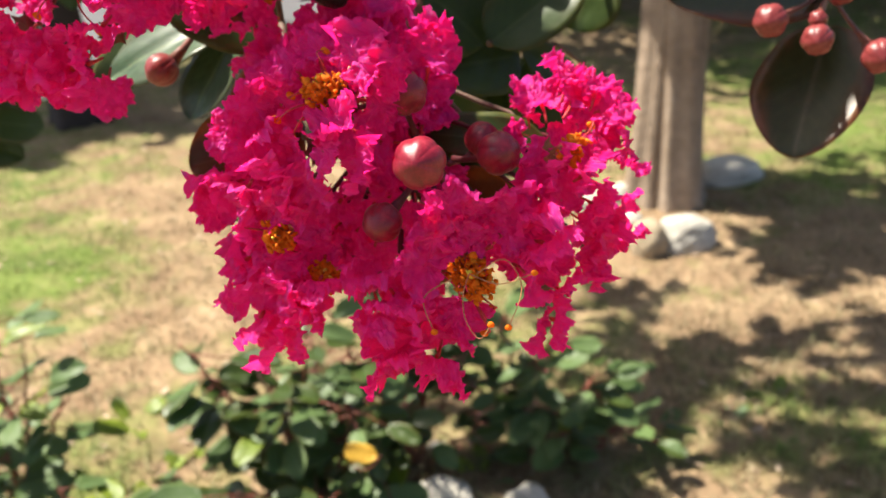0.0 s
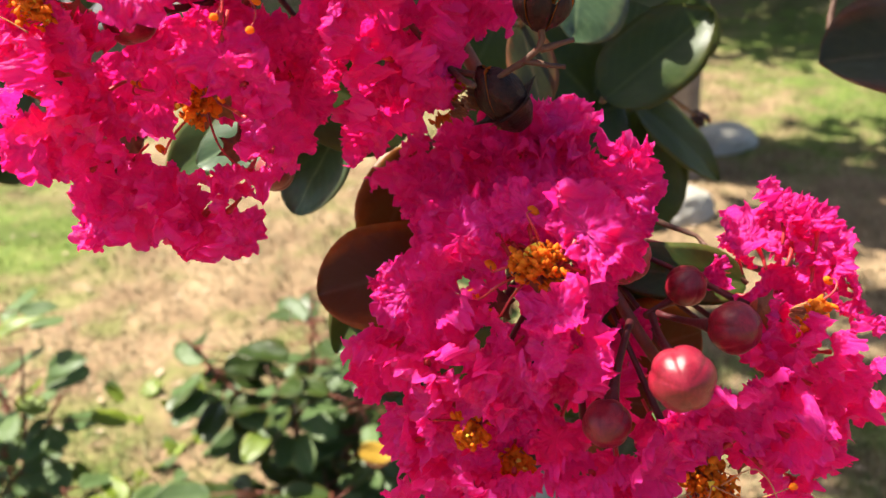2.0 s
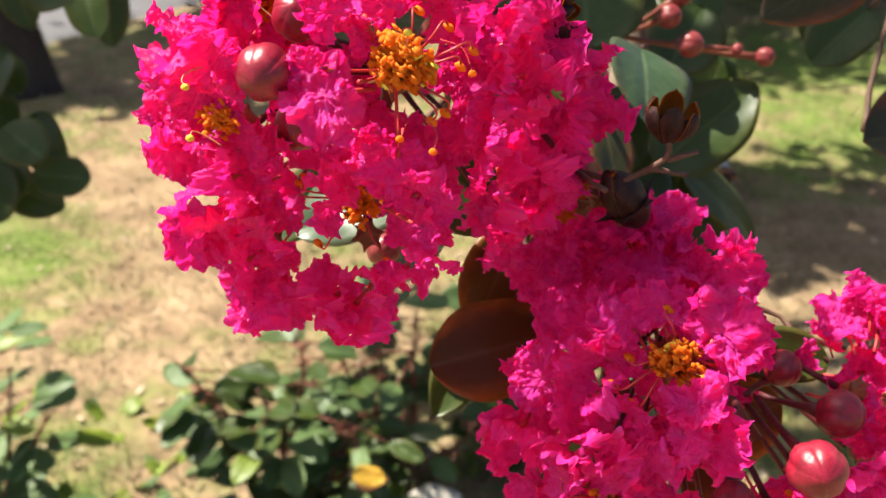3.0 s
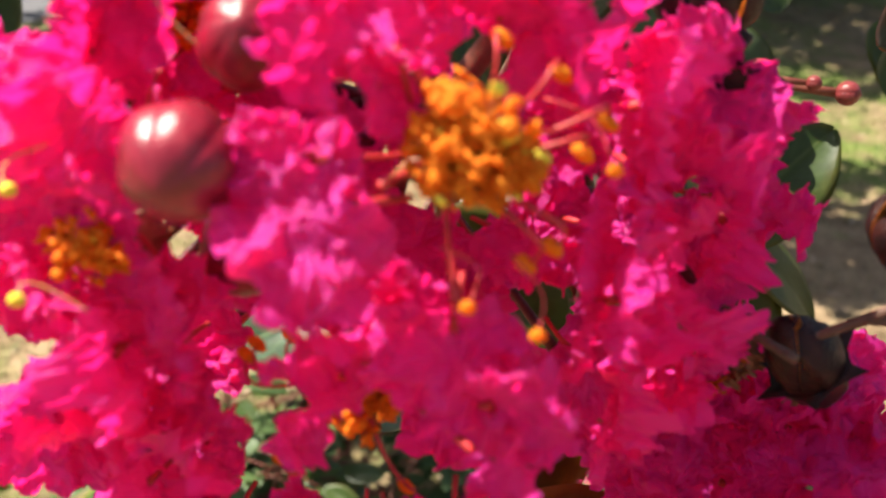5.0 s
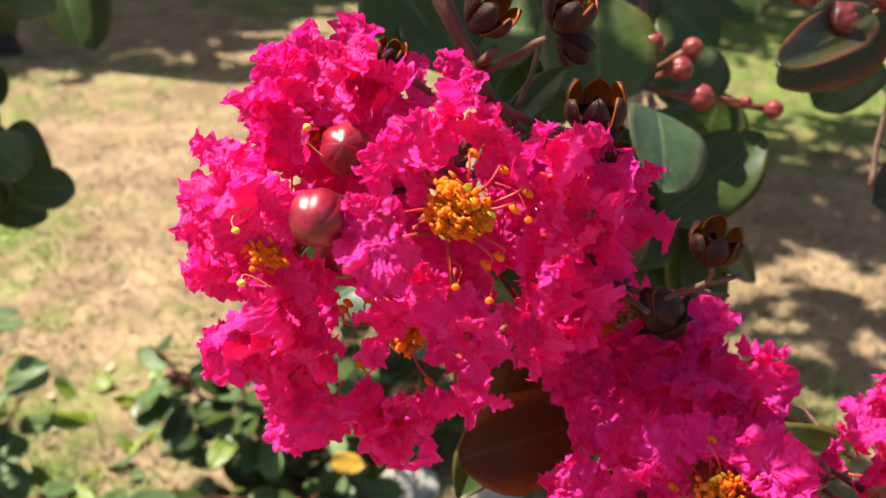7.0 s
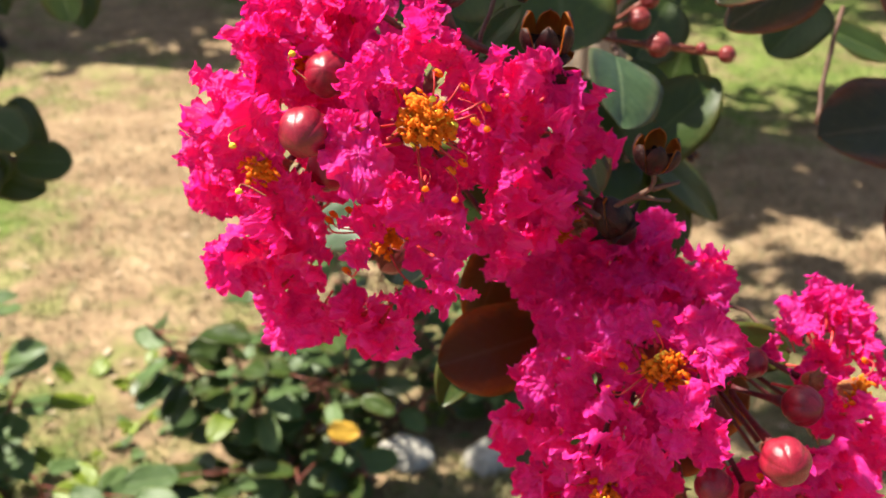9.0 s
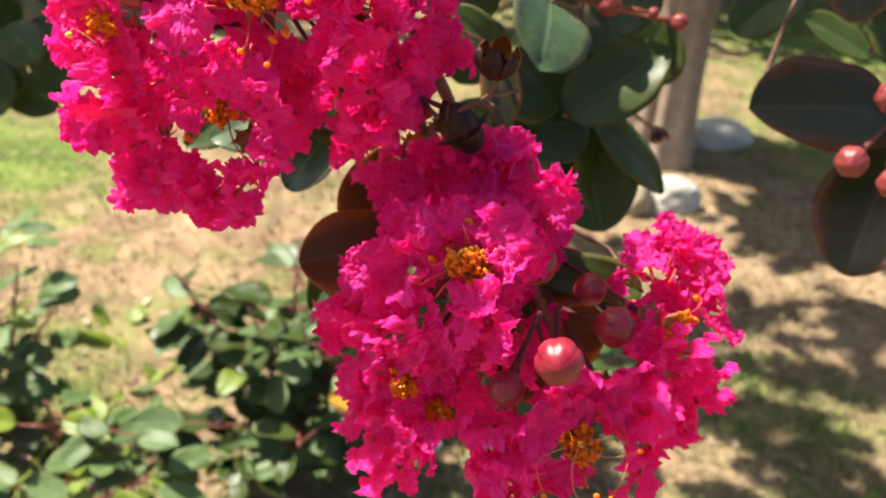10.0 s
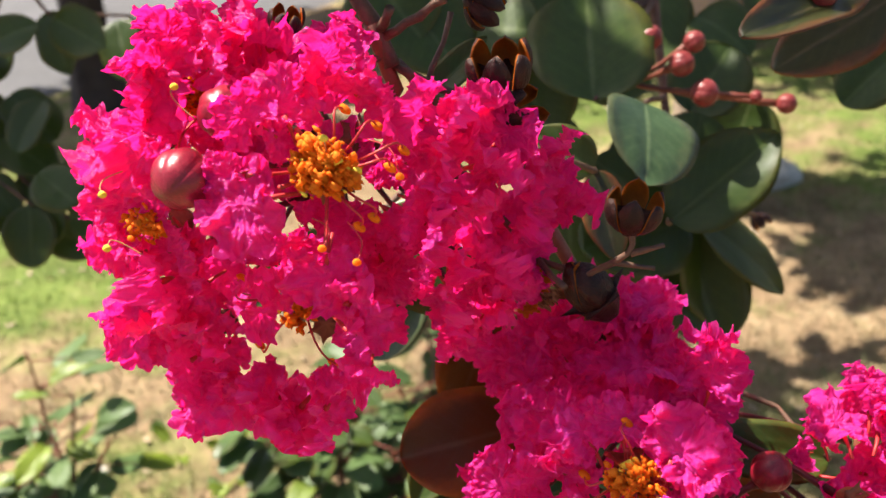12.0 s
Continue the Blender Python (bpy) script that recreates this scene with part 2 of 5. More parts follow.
def blade_material():
    m, ns, ls, b = nodes_of("grass blades")
    nt = m.node_tree
    geo = ns.new("ShaderNodeNewGeometry")
    dry = ramp(nt, geo.outputs["Random Per Island"], [(0.0, (0.162, 0.112, 0.060)), (0.5, (0.262, 0.196, 0.110)), (1.0, (0.345, 0.272, 0.165))])
    fresh = ramp(nt, geo.outputs["Random Per Island"], [(0.0, (0.060, 0.115, 0.014)), (0.6, (0.125, 0.220, 0.026)), (1.0, (0.240, 0.270, 0.060))])
    where = ramp(nt, green_share(nt, clumped(nt)), [(0.47, (0.05, 0.05, 0.05)), (0.66, (0.95, 0.95, 0.95))])
    c = mix(nt, where.outputs[0], dry.outputs[0], fresh.outputs[0])
    ls.new(c, b.inputs["Base Color"])
    b.inputs["Roughness"].default_value = 0.7
    thin(m, b, c, 0.3)
    return m


GROUND = ground_material()
BLADE = blade_material()


# ---- mesh helpers ----
def mesh_from(name, bm, material, smooth=True):
    me = bpy.data.meshes.new(name)
    bm.normal_update()
    bm.to_mesh(me)
    bm.free()
    for p in me.polygons:
        p.use_smooth = smooth
    for mat in material if isinstance(material, (list, tuple)) else [material]:
        me.materials.append(mat)
    return me


def part(name, bm, material, parent=None, label="", smooth=True):
    """One mesh object from a bmesh, or on a mesh that is shared, under its thing or part."""
    me = bm if isinstance(bm, bpy.types.Mesh) else mesh_from(name, bm, material, smooth)
    ob = new(name, me)
    if parent is not None:
        ob.parent = parent
        ob.matrix_parent_inverse = parent.matrix_world.inverted()
    return tagged(ob, label)


def thing(name, place, label, category, group=""):
    ob = new(name)
    ob.empty_display_size = 0.01
    ob.location = place
    ob.matrix_world = Matrix.Translation(place)
    return tagged(ob, label, category, group)


def mmv(p):
    return Vector(p) * 0.001


def sweep(bm, pts, radii, sides=8, cap=True, mat=0):
    """A tube along points, with a radius at each."""
    pts = [Vector(p) for p in pts]
    rings = []
    side = None
    for i, p in enumerate(pts):
        d = (pts[min(i + 1, len(pts) - 1)] - pts[max(i - 1, 0)]).normalized()
        if side is None:
            side = d.orthogonal().normalized()
        side = (side - d * side.dot(d)).normalized()
        other = d.cross(side)
        r = radii[i] if isinstance(radii, (list, tuple)) else radii
        rings.append([bm.verts.new(p + (side * math.cos(a) + other * math.sin(a)) * r) for a in (2 * math.pi * k / sides for k in range(sides))])
    for a, b in zip(rings, rings[1:]):
        for k in range(sides):
            f = bm.faces.new((a[k], a[(k + 1) % sides], b[(k + 1) % sides], b[k]))
            f.material_index = mat
    if cap:
        bm.faces.new(list(reversed(rings[0]))).material_index = mat
        bm.faces.new(rings[-1]).material_index = mat
    return rings


def bend(a, b, sag=0.0, steps=6, side=(0, 0, -1), wobble=0.0, seed=0):
    """Points on a bowed line from a to b."""
    a, b = Vector(a), Vector(b)
    rnd = random.Random(seed)
    out = []
    for i in range(steps + 1):
        k = i / steps
        p = a.lerp(b, k) + Vector(side) * sag * 4 * k * (1 - k)
        if 0 < i < steps and wobble:
            p += Vector([rnd.uniform(-wobble, wobble) for _ in range(3)])
        out.append(p)
    return out


def blob(bm, centre, radius, squash=(1, 1, 1), sub=2, rough=0.0, seed=0, mat=0):
    got = bmesh.ops.create_icosphere(bm, subdivisions=sub, radius=1.0)
    for v in got["verts"]:
        n = 1 + rough * noise.noise(v.co * 1.7 + Vector((seed * 3.1, 0, seed)))
        v.co = Vector(centre) + Vector((v.co.x * squash[0], v.co.y * squash[1], v.co.z * squash[2])) * radius * n
    if mat:
        for f in {f for v in got["verts"] for f in v.link_faces}:
            f.material_index = mat


def facing(axis, normal):
    """A turn whose y lies along axis and whose z lies near normal."""
    y = Vector(axis).normalized()
    z = Vector(normal) - y * Vector(normal).dot(y)
    z = z.normalized() if z.length > 1e-4 else y.orthogonal().normalized()
    x = y.cross(z)
    return Matrix((x, y, z)).transposed()


# ---- blossoms ----
def petal_mesh(seed):
    """A crumpled blade one unit in radius, cleft and tightly frilled along its rim, on a short stalk."""
    rnd = random.Random(seed)
    bm = bmesh.new()
    rings, seg = 18, 200
    shift = Vector((seed * 7.3, seed * 2.1, seed * 5.7))
    cup = rnd.uniform(-0.20, 0.35)
    wide, turn = rnd.uniform(1.0, 1.15), rnd.uniform(0, 6)
    clefts = [(rnd.uniform(-0.3, 3.4), rnd.uniform(0.05, 0.12), rnd.uniform(0.08, 0.26)) for _ in range(rnd.choice((2, 3, 4)))]
    grid = []
    for i in range(rings + 1):
        r = (i / rings) ** 0.85
        row = []
        for j in range(seg):
            a = 2 * math.pi * j / seg
            ring = Vector((math.cos(a), math.sin(a), 0))
            back = abs((a - 1.5 * math.pi + math.pi) % (2 * math.pi) - math.pi)
            edge = 1.04 - 0.45 * math.exp(-((back / 0.55) ** 2)) + 0.15 * noise.noise(ring * 1.6 + shift)
            # the ragged rim: fine rounded teeth and a few deep narrow clefts
            wave = abs(math.sin(7 * a + turn + 2.4 * noise.noise(ring * 2.2 + shift))) ** 0.6
            small = abs(math.sin(13 * a - turn + 3.5 * noise.noise(ring * 3.7 - shift))) ** 0.6
            ragged = 0.06 * noise.noise(ring * 3.5 + shift) + 0.08 * (wave - 0.7) + 0.06 * (small - 0.7)
            for at, width, deep in clefts:
                off = abs((a - at + math.pi) % (2 * math.pi) - math.pi)
                ragged -= deep * math.exp(-((off / width) ** 2))
            rr = r * edge * (1 + r ** 3.5 * ragged)
            curl = max(0.0, noise.noise(ring * 2.1 - shift * 1.7)) * max(0.0, (r - 0.6) / 0.4) ** 2
            rr *= 1 - 0.22 * curl
            aa = a + 0.10 * r ** 4 * noise.noise(ring * 6 + shift * 1.3) + 0.05 * r ** 8 * noise.noise(ring * 13 + shift)
            p = Vector((math.cos(aa) * rr * wide, math.sin(aa) * rr, 0))
            # broad waves, then creases and puckers that run in all directions
            z = 0.42 * r ** 1.8 * noise.noise(ring * 1.1 + shift) + 0.36 * r ** 2.6 * noise.noise(ring * 2.3 - shift)
            z += 0.18 * r ** 4 * noise.noise(ring * 4.6 + shift) + 0.025 * r ** 9 * math.sin(13 * a - turn)
            z += cup * r * r + 0.50 * curl
            q = p * 1.9 + shift
            p += Vector((noise.noise(q + Vector((31, 0, 0))), noise.noise(q + Vector((0, 47, 0))), 0)) * 0.18 * r
            p += Vector((noise.noise(q * 3.2 + Vector((9, 0, 0))), noise.noise(q * 3.2 + Vector((0, 17, 0))), 0)) * 0.11 * r * r
            near = min(1, r * 1.6)
            z += 0.24 * noise.noise(q) * near + 0.22 * noise.noise(q * 2.1) * near + 0.20 * (0.4 - abs(noise.noise(q * 2.6 + shift))) * near
            z += 0.17 * (0.35 - abs(noise.noise(q * 4.4 - shift))) * (0.4 + 0.6 * r) + 0.06 * noise.noise(q * 7.5)
            row.append(bm.verts.new((p.x, p.y, z)))
        grid.append(row)
    for a, b in zip(grid, grid[1:]):
        for j in range(seg):
            bm.faces.new((a[j], a[(j + 1) % seg], b[(j + 1) % seg], b[j]))
    bmesh.ops.remove_doubles(bm, verts=grid[0], dist=0.001)
    low = min(v.co.z for v in grid[3])
    sweep(bm, [(0, -0.3, low * 0.3), (0.02, -0.75, -0.1), (0, -1.15, -0.22)], [0.10, 0.055, 0.05], 6, True, 1)
    return mesh_from("petal", bm, [PETAL, CLAW])


PETALS = [petal_mesh(s + 1) for s in range(18)]
dice = random.Random(11)
VIEW = Vector((0.05, -0.88, 0.42)).normalized()
HEART = {}


def calyx_mesh(bm, r):
    """A ribbed cup with six pointed lobes, opening along z."""
    seg = 24
    prof = [(-1.3, 0.12), (-1.1, 0.45), (-0.6, 0.72), (0.0, 0.85), (0.25, 1.0)]
    rows = []
    for n, (z, w) in enumerate(prof):
        row = []
        for j in range(seg):
            a = 2 * math.pi * j / seg
            rib = 1 + 0.05 * math.cos(6 * a)
            lobe = max(0, math.cos(6 * a)) if n == 4 else 0
            row.append(bm.verts.new((math.cos(a) * w * rib * (1 + 0.45 * lobe) * r, math.sin(a) * w * rib * (1 + 0.45 * lobe) * r, (z + 0.25 * lobe) * r)))
        rows.append(row)
    for a, b in zip(rows, rows[1:]):
        for j in range(seg):
            bm.faces.new((a[j], a[(j + 1) % seg], b[(j + 1) % seg], b[j]))
    bm.faces.new(list(reversed(rows[0])))
    mid = bm.verts.new((0, 0, -0.2 * r))
    for j in range(seg):
        bm.faces.new((rows[-1][j], rows[-1][(j + 1) % seg], mid))


def anthers(style, rnd):
    """Short stamens in a ragged tuft along z, in metres, their flaky pollen heads crowded into a few clumps."""
    bm = bmesh.new()
    clumps = {1: 7, 2: 8, 3: 24, 4: 13}[style]
    spread = {1: 0.0021, 2: 0.0030, 3: 0.0040, 4: 0.0036}[style]
    for n in range(clumps):
        a, k = rnd.uniform(0, 6.28), math.sqrt(rnd.random())
        mid = Vector((math.cos(a) * k * spread, math.sin(a) * k * spread * 0.8, 0.0036 + 0.0026 * (1 - k) + rnd.uniform(-0.0012, 0.0016)))
        for i in range(rnd.randrange(13, 20)):
            tip = mid + Vector((rnd.gauss(0, 0.0009), rnd.gauss(0, 0.0009), rnd.gauss(0, 0.0007)))
            root = Vector((tip.x * 0.45, tip.y * 0.45, 0.0))
            sweep(bm, [root, root.lerp(tip, 0.6) + Vector((rnd.gauss(0, 0.0002), rnd.gauss(0, 0.0002), 0)), tip], 0.00010, 4, False, 0)
            r = rnd.uniform(0.00036, 0.00064)
            blob(bm, tip, r, (rnd.uniform(0.6, 1.7), rnd.uniform(0.3, 1.4), rnd.uniform(0.3, 1.2)), 1, 1.2, n * 13 + i, 2 if rnd.random() < 0.03 else 1)
    return bm


def long_stamen(rnd, reach):
    """A long curled stamen with a dark bean-like head."""
    bm = bmesh.new()
    a = rnd.uniform(0, 6.28)
    out = Vector((math.cos(a), math.sin(a), 0))
    pts, rad = [], []
    for i in range(11):
        k = i / 10
        curl = 1.5 * k * k
        p = out * reach * (0.15 + math.sin(k * 1.5) * 0.9) + Vector((0, 0, 0.0045 * math.sin(k * 2.9)))
        p += Vector((-out.y, out.x, 0)) * 0.0022 * curl * math.sin(k * 3)
        pts.append(p)
        rad.append(0.00022 - 0.00007 * k)
    sweep(bm, pts, rad, 6, True, 0)
    blob(bm, pts[-1], 0.0008, (1.3, 0.8, 0.8), 2, 0.15, 3, 1)
    return bm


def floret(flower, centre, style, petals):
    """One crinkled blossom: a calyx, its petals at their places, and its stamens."""
    c = mmv(centre)
    heart = HEART[flower.name]
    out = ((c - heart).normalized() * 0.5 + VIEW).normalized()
    turn = facing(out.orthogonal(), out).to_4x4()
    bm = bmesh.new()
    calyx_mesh(bm, 0.0034 if style > 1 else 0.0024)
    cup = part("calyx", bm, CALYX if style else STEM, flower)
    cup.matrix_world = Matrix.Translation(c - out * 0.0085) @ turn
    bpy.context.view_layer.update()
    bm = bmesh.new()
    sweep(bm, bend(heart + Vector((-0.003, 0.014, 0.003)), c - out * 0.0125, 0.003, 6, (0, 1, 0)), [0.0009, 0.0007, 0.0006, 0.0005, 0.0005, 0.0006, 0.0008], 8)
    part("pedicel", bm, PEDICEL, flower)
    for x, y, z, r in petals:
        p = mmv((x, y, z))
        away = p - c
        if away.length < 0.002:
            away = Vector((dice.uniform(-1, 1), 0, dice.uniform(-1, 1)))
        tilt = Vector([dice.uniform(-1, 1) for _ in range(3)])
        n = (VIEW * 0.8 + (p - heart).normalized() * 0.75 + tilt * 0.55).normalized()
        ob = part("petal", dice.choice(PETALS), None, cup)
        size = r * 0.001 * dice.uniform(0.95, 1.10)
        ob.matrix_world = Matrix.Translation(p) @ facing(away.normalized() + tilt * 0.25, n).to_4x4() @ Matrix.Diagonal((size, size, size * dice.uniform(0.9, 1.3), 1))
        if style > 1:
            bm = bmesh.new()
            root = c - out * 0.0065 + Vector([dice.uniform(-1, 1) * 0.0008 for _ in range(3)])
            foot = p - away.normalized() * size * 0.8
            sweep(bm, bend(root, foot, 0.0012, 5, -out), [0.00038, 0.00032, 0.00028, 0.00028, 0.00032, 0.00042], 6)
            part("claw", bm, CLAW, cup)
    if style:
        up = Matrix.Translation(c - out * 0.0022) @ turn
        tuft = part("stamen_tuft", anthers(style, dice), [FILAMENT, ANTHER, YELLOW], cup, "tuft of orange pollen heads")
        tuft.matrix_world = up
        for n in range({1: 1, 2: 5, 3: 6, 4: 6}[style]):
            s = part("long_stamen", long_stamen(dice, dice.uniform(0.007, 0.011)), [CLAW, ANTHER], cup)
            s.matrix_world = up


def trailing_stamen(flower, line, head):
    """A long thin filament, hanging or hooked, along points in millimetres, with a pollen head."""
    pts = [mmv(p) for p in line]
    fine = []
    for a, b, c, d in zip([pts[0]] + pts[:-2], pts[:-1], pts[1:], pts[2:] + [pts[-1]]):
        for k in range(5):
            t = k / 5
            fine.append(0.5 * (2 * b + (c - a) * t + (2 * a - 5 * b + 4 * c - d) * t * t + (3 * b - a - 3 * c + d) * t ** 3))
    fine.append(pts[-1])
    bm = bmesh.new()
    sweep(bm, fine, [0.00011 - 0.00003 * n / len(fine) for n in range(len(fine))], 6, True, 0)
    blob(bm, pts[-1], 0.00055, (1.2, 0.8, 1.0), 2, 0.2, 5, 1)
    part("long_stamen", bm, [CLAW if head is ANTHER and flower is flower_a else FILAMENT, head], flower, "thin pale stamen with a pollen head")


def bud_mesh(skin):
    """A plump bud with six seams and a small point, one unit in radius, opening along z."""
    bm = bmesh.new()
    rows, seg = 18, 72
    grid = []
    for i in range(rows + 1):
        t = math.pi * i / rows
        row = []
        for j in range(seg):
            a = 2 * math.pi * j / seg
            off = (a * 3 / math.pi + 0.5) % 1 - 0.5
            facet = 0.935 + 0.065 * math.cos(off * math.pi) - 0.026 * math.exp(-((abs(off) - 0.5) / 0.06) ** 2)
            r = math.sin(t) * facet
            z = math.cos(t) * 0.98
            if i <= 2:
                z += 0.07 * (1 - i / 2.2)
            row.append(bm.verts.new((math.cos(a) * r, math.sin(a) * r, z)))
        grid.append(row)
    for a, b in zip(grid, grid[1:]):
        for j in range(seg):
            bm.faces.new((b[j], b[(j + 1) % seg], a[(j + 1) % seg], a[j]))
    bmesh.ops.remove_doubles(bm, verts=bm.verts[:], dist=0.002)
    return mesh_from("bud", bm, skin)


BUD_MESH, PALE_MESH = bud_mesh(BUD), bud_mesh(PALE_BUD)


def bud(owner, place, r, aim, root=None, pale=False):
    """A bud and the stalk that carries it from root, both in millimetres."""
    p, aim = mmv(place), Vector(aim).normalized()
    ob = part("bud", PALE_MESH if pale else BUD_MESH, None, owner, "dull pinkish bud" if pale else "glossy crimson bud")
    ob.matrix_world = Matrix.Translation(p) @ facing(aim.orthogonal(), aim).to_4x4() @ Matrix.Diagonal((r * 0.001,) * 3 + (1,))
    if root is not None:
        bm = bmesh.new()
        end = p - aim * r * 0.00085
        sweep(bm, bend(mmv(root), end, 0.002, 6, (0, 0.6, -0.4)), [0.0007, 0.0006, 0.0006, 0.0006, 0.0007, 0.0010, 0.0018 * r / 4.5], 8)
        part("pedicel", bm, STEM if pale else PEDICEL, owner)
    return ob


# ---- leaves ----
def leaf_mesh(seed, length=18, across=10):
    """A blade one unit long along y, half a unit wide to each side at x = 1, with a raised midrib and a little thickness."""
    rnd = random.Random(seed)
    bm = bmesh.new()
    uv = bm.loops.layers.uv.new("UVMap")
    fold, droop, twist, w1 = rnd.uniform(0.05, 0.22), rnd.uniform(-0.10, 0.20), rnd.uniform(-0.25, 0.25), rnd.uniform(0, 6.3)
    rows = []
    for side in (0, 1):
        grid = []
        for i in range(length + 1):
            v = (1 - math.cos(math.pi * i / length)) / 2
            w = (1 - abs(2 * v ** 0.92 - 1) ** 2.3) ** 0.55 if 0 < v < 1 else 0.0
            if seed % 2 and v > 0.5:
                w *= 1 - 0.42 * ((v - 0.5) / 0.5) ** 2
            w = max(w, 0.015) * (1 + 0.03 * math.sin(9 * v + w1))
            row = []
            for j in range(across + 1):
                u = 2 * j / across - 1
                x = 0.5 * u * w
                z = fold * abs(x) + droop * (v - 0.4) ** 2 * -1.6 + 0.03 * math.sin(7 * v + w1) * u * u + 0.02 * noise.noise(Vector((x * 5, v * 5, seed)))
                z += twist * x * (v - 0.3)
                if u == 0:
                    z += 0.008 if side else -0.004
                row.append(bm.verts.new((x, v, z - side * 0.009)))
            grid.append(row)
        rows.append(grid)
    for side, grid in enumerate(rows):
        for i in range(length):
            for j in range(across):
                quad = [(i, j), (i, j + 1), (i + 1, j + 1), (i + 1, j)]
                if side:
                    quad.reverse()
                f = bm.faces.new([grid[a][b] for a, b in quad])
                for loop, (a, b) in zip(f.loops, quad):
                    loop[uv].uv = (2 * b / across - 1, (1 - math.cos(math.pi * a / length)) / 2)
    for i in range(length):
        for j, flip in ((0, False), (across, True)):
            quad = [rows[0][i][j], rows[0][i + 1][j], rows[1][i + 1][j], rows[1][i][j]]
            f = bm.faces.new(quad if not flip else quad[::-1])
            for loop in f.loops:
                loop[uv].uv = (0.98, i / length)
    return bm


LEAVES = {k: [mesh_from("leaf", leaf_mesh(n * 5 + len(k)), m) for n in range(6)] for k, m in LEAF.items()}


def leaf(spray, base, tip, width, kind, shape, normal=None, lean=0.35):
    """A leaf from base to tip, millimetres, on a short stalk from the spray's twig."""
    b, t = mmv(base), mmv(tip)
    rnd = random.Random(int(base[0] * 7 + base[2] * 3))
    n = Vector(normal) if normal else VIEW + Vector((rnd.uniform(-lean, lean), rnd.uniform(-lean, lean), rnd.uniform(0, lean * 1.6)))
    span = (t - b).length
    ob = part("leaf", LEAVES[kind][shape], None, spray)
    ob.matrix_world = Matrix.Translation(b) @ facing(t - b, n).to_4x4() @ Matrix.Diagonal((width * 0.00112, span * 1.04, (width * 0.001 + span) * 0.5, 1))
    return ob


def twigs(spray, lines, name="twig", material=None):
    for n, (pts, r0, r1) in enumerate(lines):
        bm = bmesh.new()
        p = [mmv(q) for q in pts]
        fine = []
        for a, b in zip(p, p[1:]):
            fine += [a.lerp(b, k / 3) for k in range(3)]
        fine.append(p[-1])
        rnd = random.Random(n)
        fine = [fine[0]] + [q + Vector([rnd.uniform(-1, 1) * 0.0003 for _ in range(3)]) for q in fine[1:-1]] + [fine[-1]]
        m = len(fine) - 1
        sweep(bm, fine, [(r0 + (r1 - r0) * i / m) * 0.001 * (1 + 0.12 * math.sin(i * 2.3 + n)) for i in range(m + 1)], 8)
        part(name, bm, material or TWIG, spray)


# ---- seed heads ----
def valve_mesh(seed):
    """One woody boat-shaped valve of a split seed case, one unit high along z, its back towards x."""
    rnd = random.Random(seed)
    bm = bmesh.new()
    rows, cols = 10, 8
    out, inn = [], []
    flare = rnd.uniform(0.0, 0.12)
    for i in range(rows + 1):
        v = i / rows
        half = radians(34) * (1 - v ** 4.5) ** 0.62 + 0.02
        r0 = 0.74 * math.sin(math.pi * (0.13 + 0.64 * v)) ** 0.8 + flare * v * v
        ro, ri = [], []
        for j in range(cols + 1):
            u = 2 * j / cols - 1
            keel = 0.05 * (1 - abs(u)) * (0.3 + v)
            curl = 0.05 * u * u * v
            rough = 0.02 * noise.noise(Vector((u * 3, v * 5, seed)))
            ra, rb = r0 + keel - curl + rough, r0 + keel - curl - 0.065
            ro.append(bm.verts.new((ra * math.cos(half * u), ra * math.sin(half * u), v)))
            ri.append(bm.verts.new((rb * math.cos(half * u), rb * math.sin(half * u), v * 0.985)))
        out.append(ro)
        inn.append(ri)
    for i in range(rows):
        for j in range(cols):
            bm.faces.new((out[i][j], out[i][j + 1], out[i + 1][j + 1], out[i + 1][j]))
            bm.faces.new((inn[i][j + 1], inn[i][j], inn[i + 1][j], inn[i + 1][j + 1])).material_index = 1
        bm.faces.new((out[i + 1][0], inn[i + 1][0], inn[i][0], out[i][0])).material_index = 1
        bm.faces.new((out[i][cols], inn[i][cols], inn[i + 1][cols], out[i + 1][cols])).material_index = 1
    for j in range(cols):
        bm.faces.new((out[rows][j], out[rows][j + 1], inn[rows][j + 1], inn[rows][j])).material_index = 1
    return mesh_from("valve", bm, [HUSK, HUSK_IN])


VALVES = [valve_mesh(n) for n in range(4)]


def capsule(owner, place, r, aim, gape=1.0, seed=0):
    """A split seed case with six valves on a lobed base; place and r in millimetres."""
    rnd = random.Random(seed)
    aim = Vector(aim).normalized()
    s = r * 0.00114
    frame_m = Matrix.Translation(mmv(place) - aim * s * 0.8) @ facing(aim.orthogonal(), aim).to_4x4()
    bm = bmesh.new()
    calyx_mesh(bm, 0.62)
    base = part("capsule", bm, HUSK, owner, "split dark brown seed case")
    base.matrix_world = frame_m @ Matrix.Diagonal((s, s, s * 0.8, 1))
    bpy.context.view_layer.update()
    for k in range(6):
        v = part("valve", VALVES[rnd.randrange(4)], None, base)
        lean = rnd.uniform(-3, 7) * gape if gape > 0.2 else rnd.uniform(-31, -27)
        v.matrix_world = frame_m @ pose(0, 0, 0, 0, 0, 60 * k + rnd.uniform(-5, 5)) @ pose(s * 0.1, 0, -s * 0.35, 0, lean, 0) @ Matrix.Diagonal((s * 1.05, s * 1.05, s * rnd.uniform(1.25, 1.5), 1))
    return base


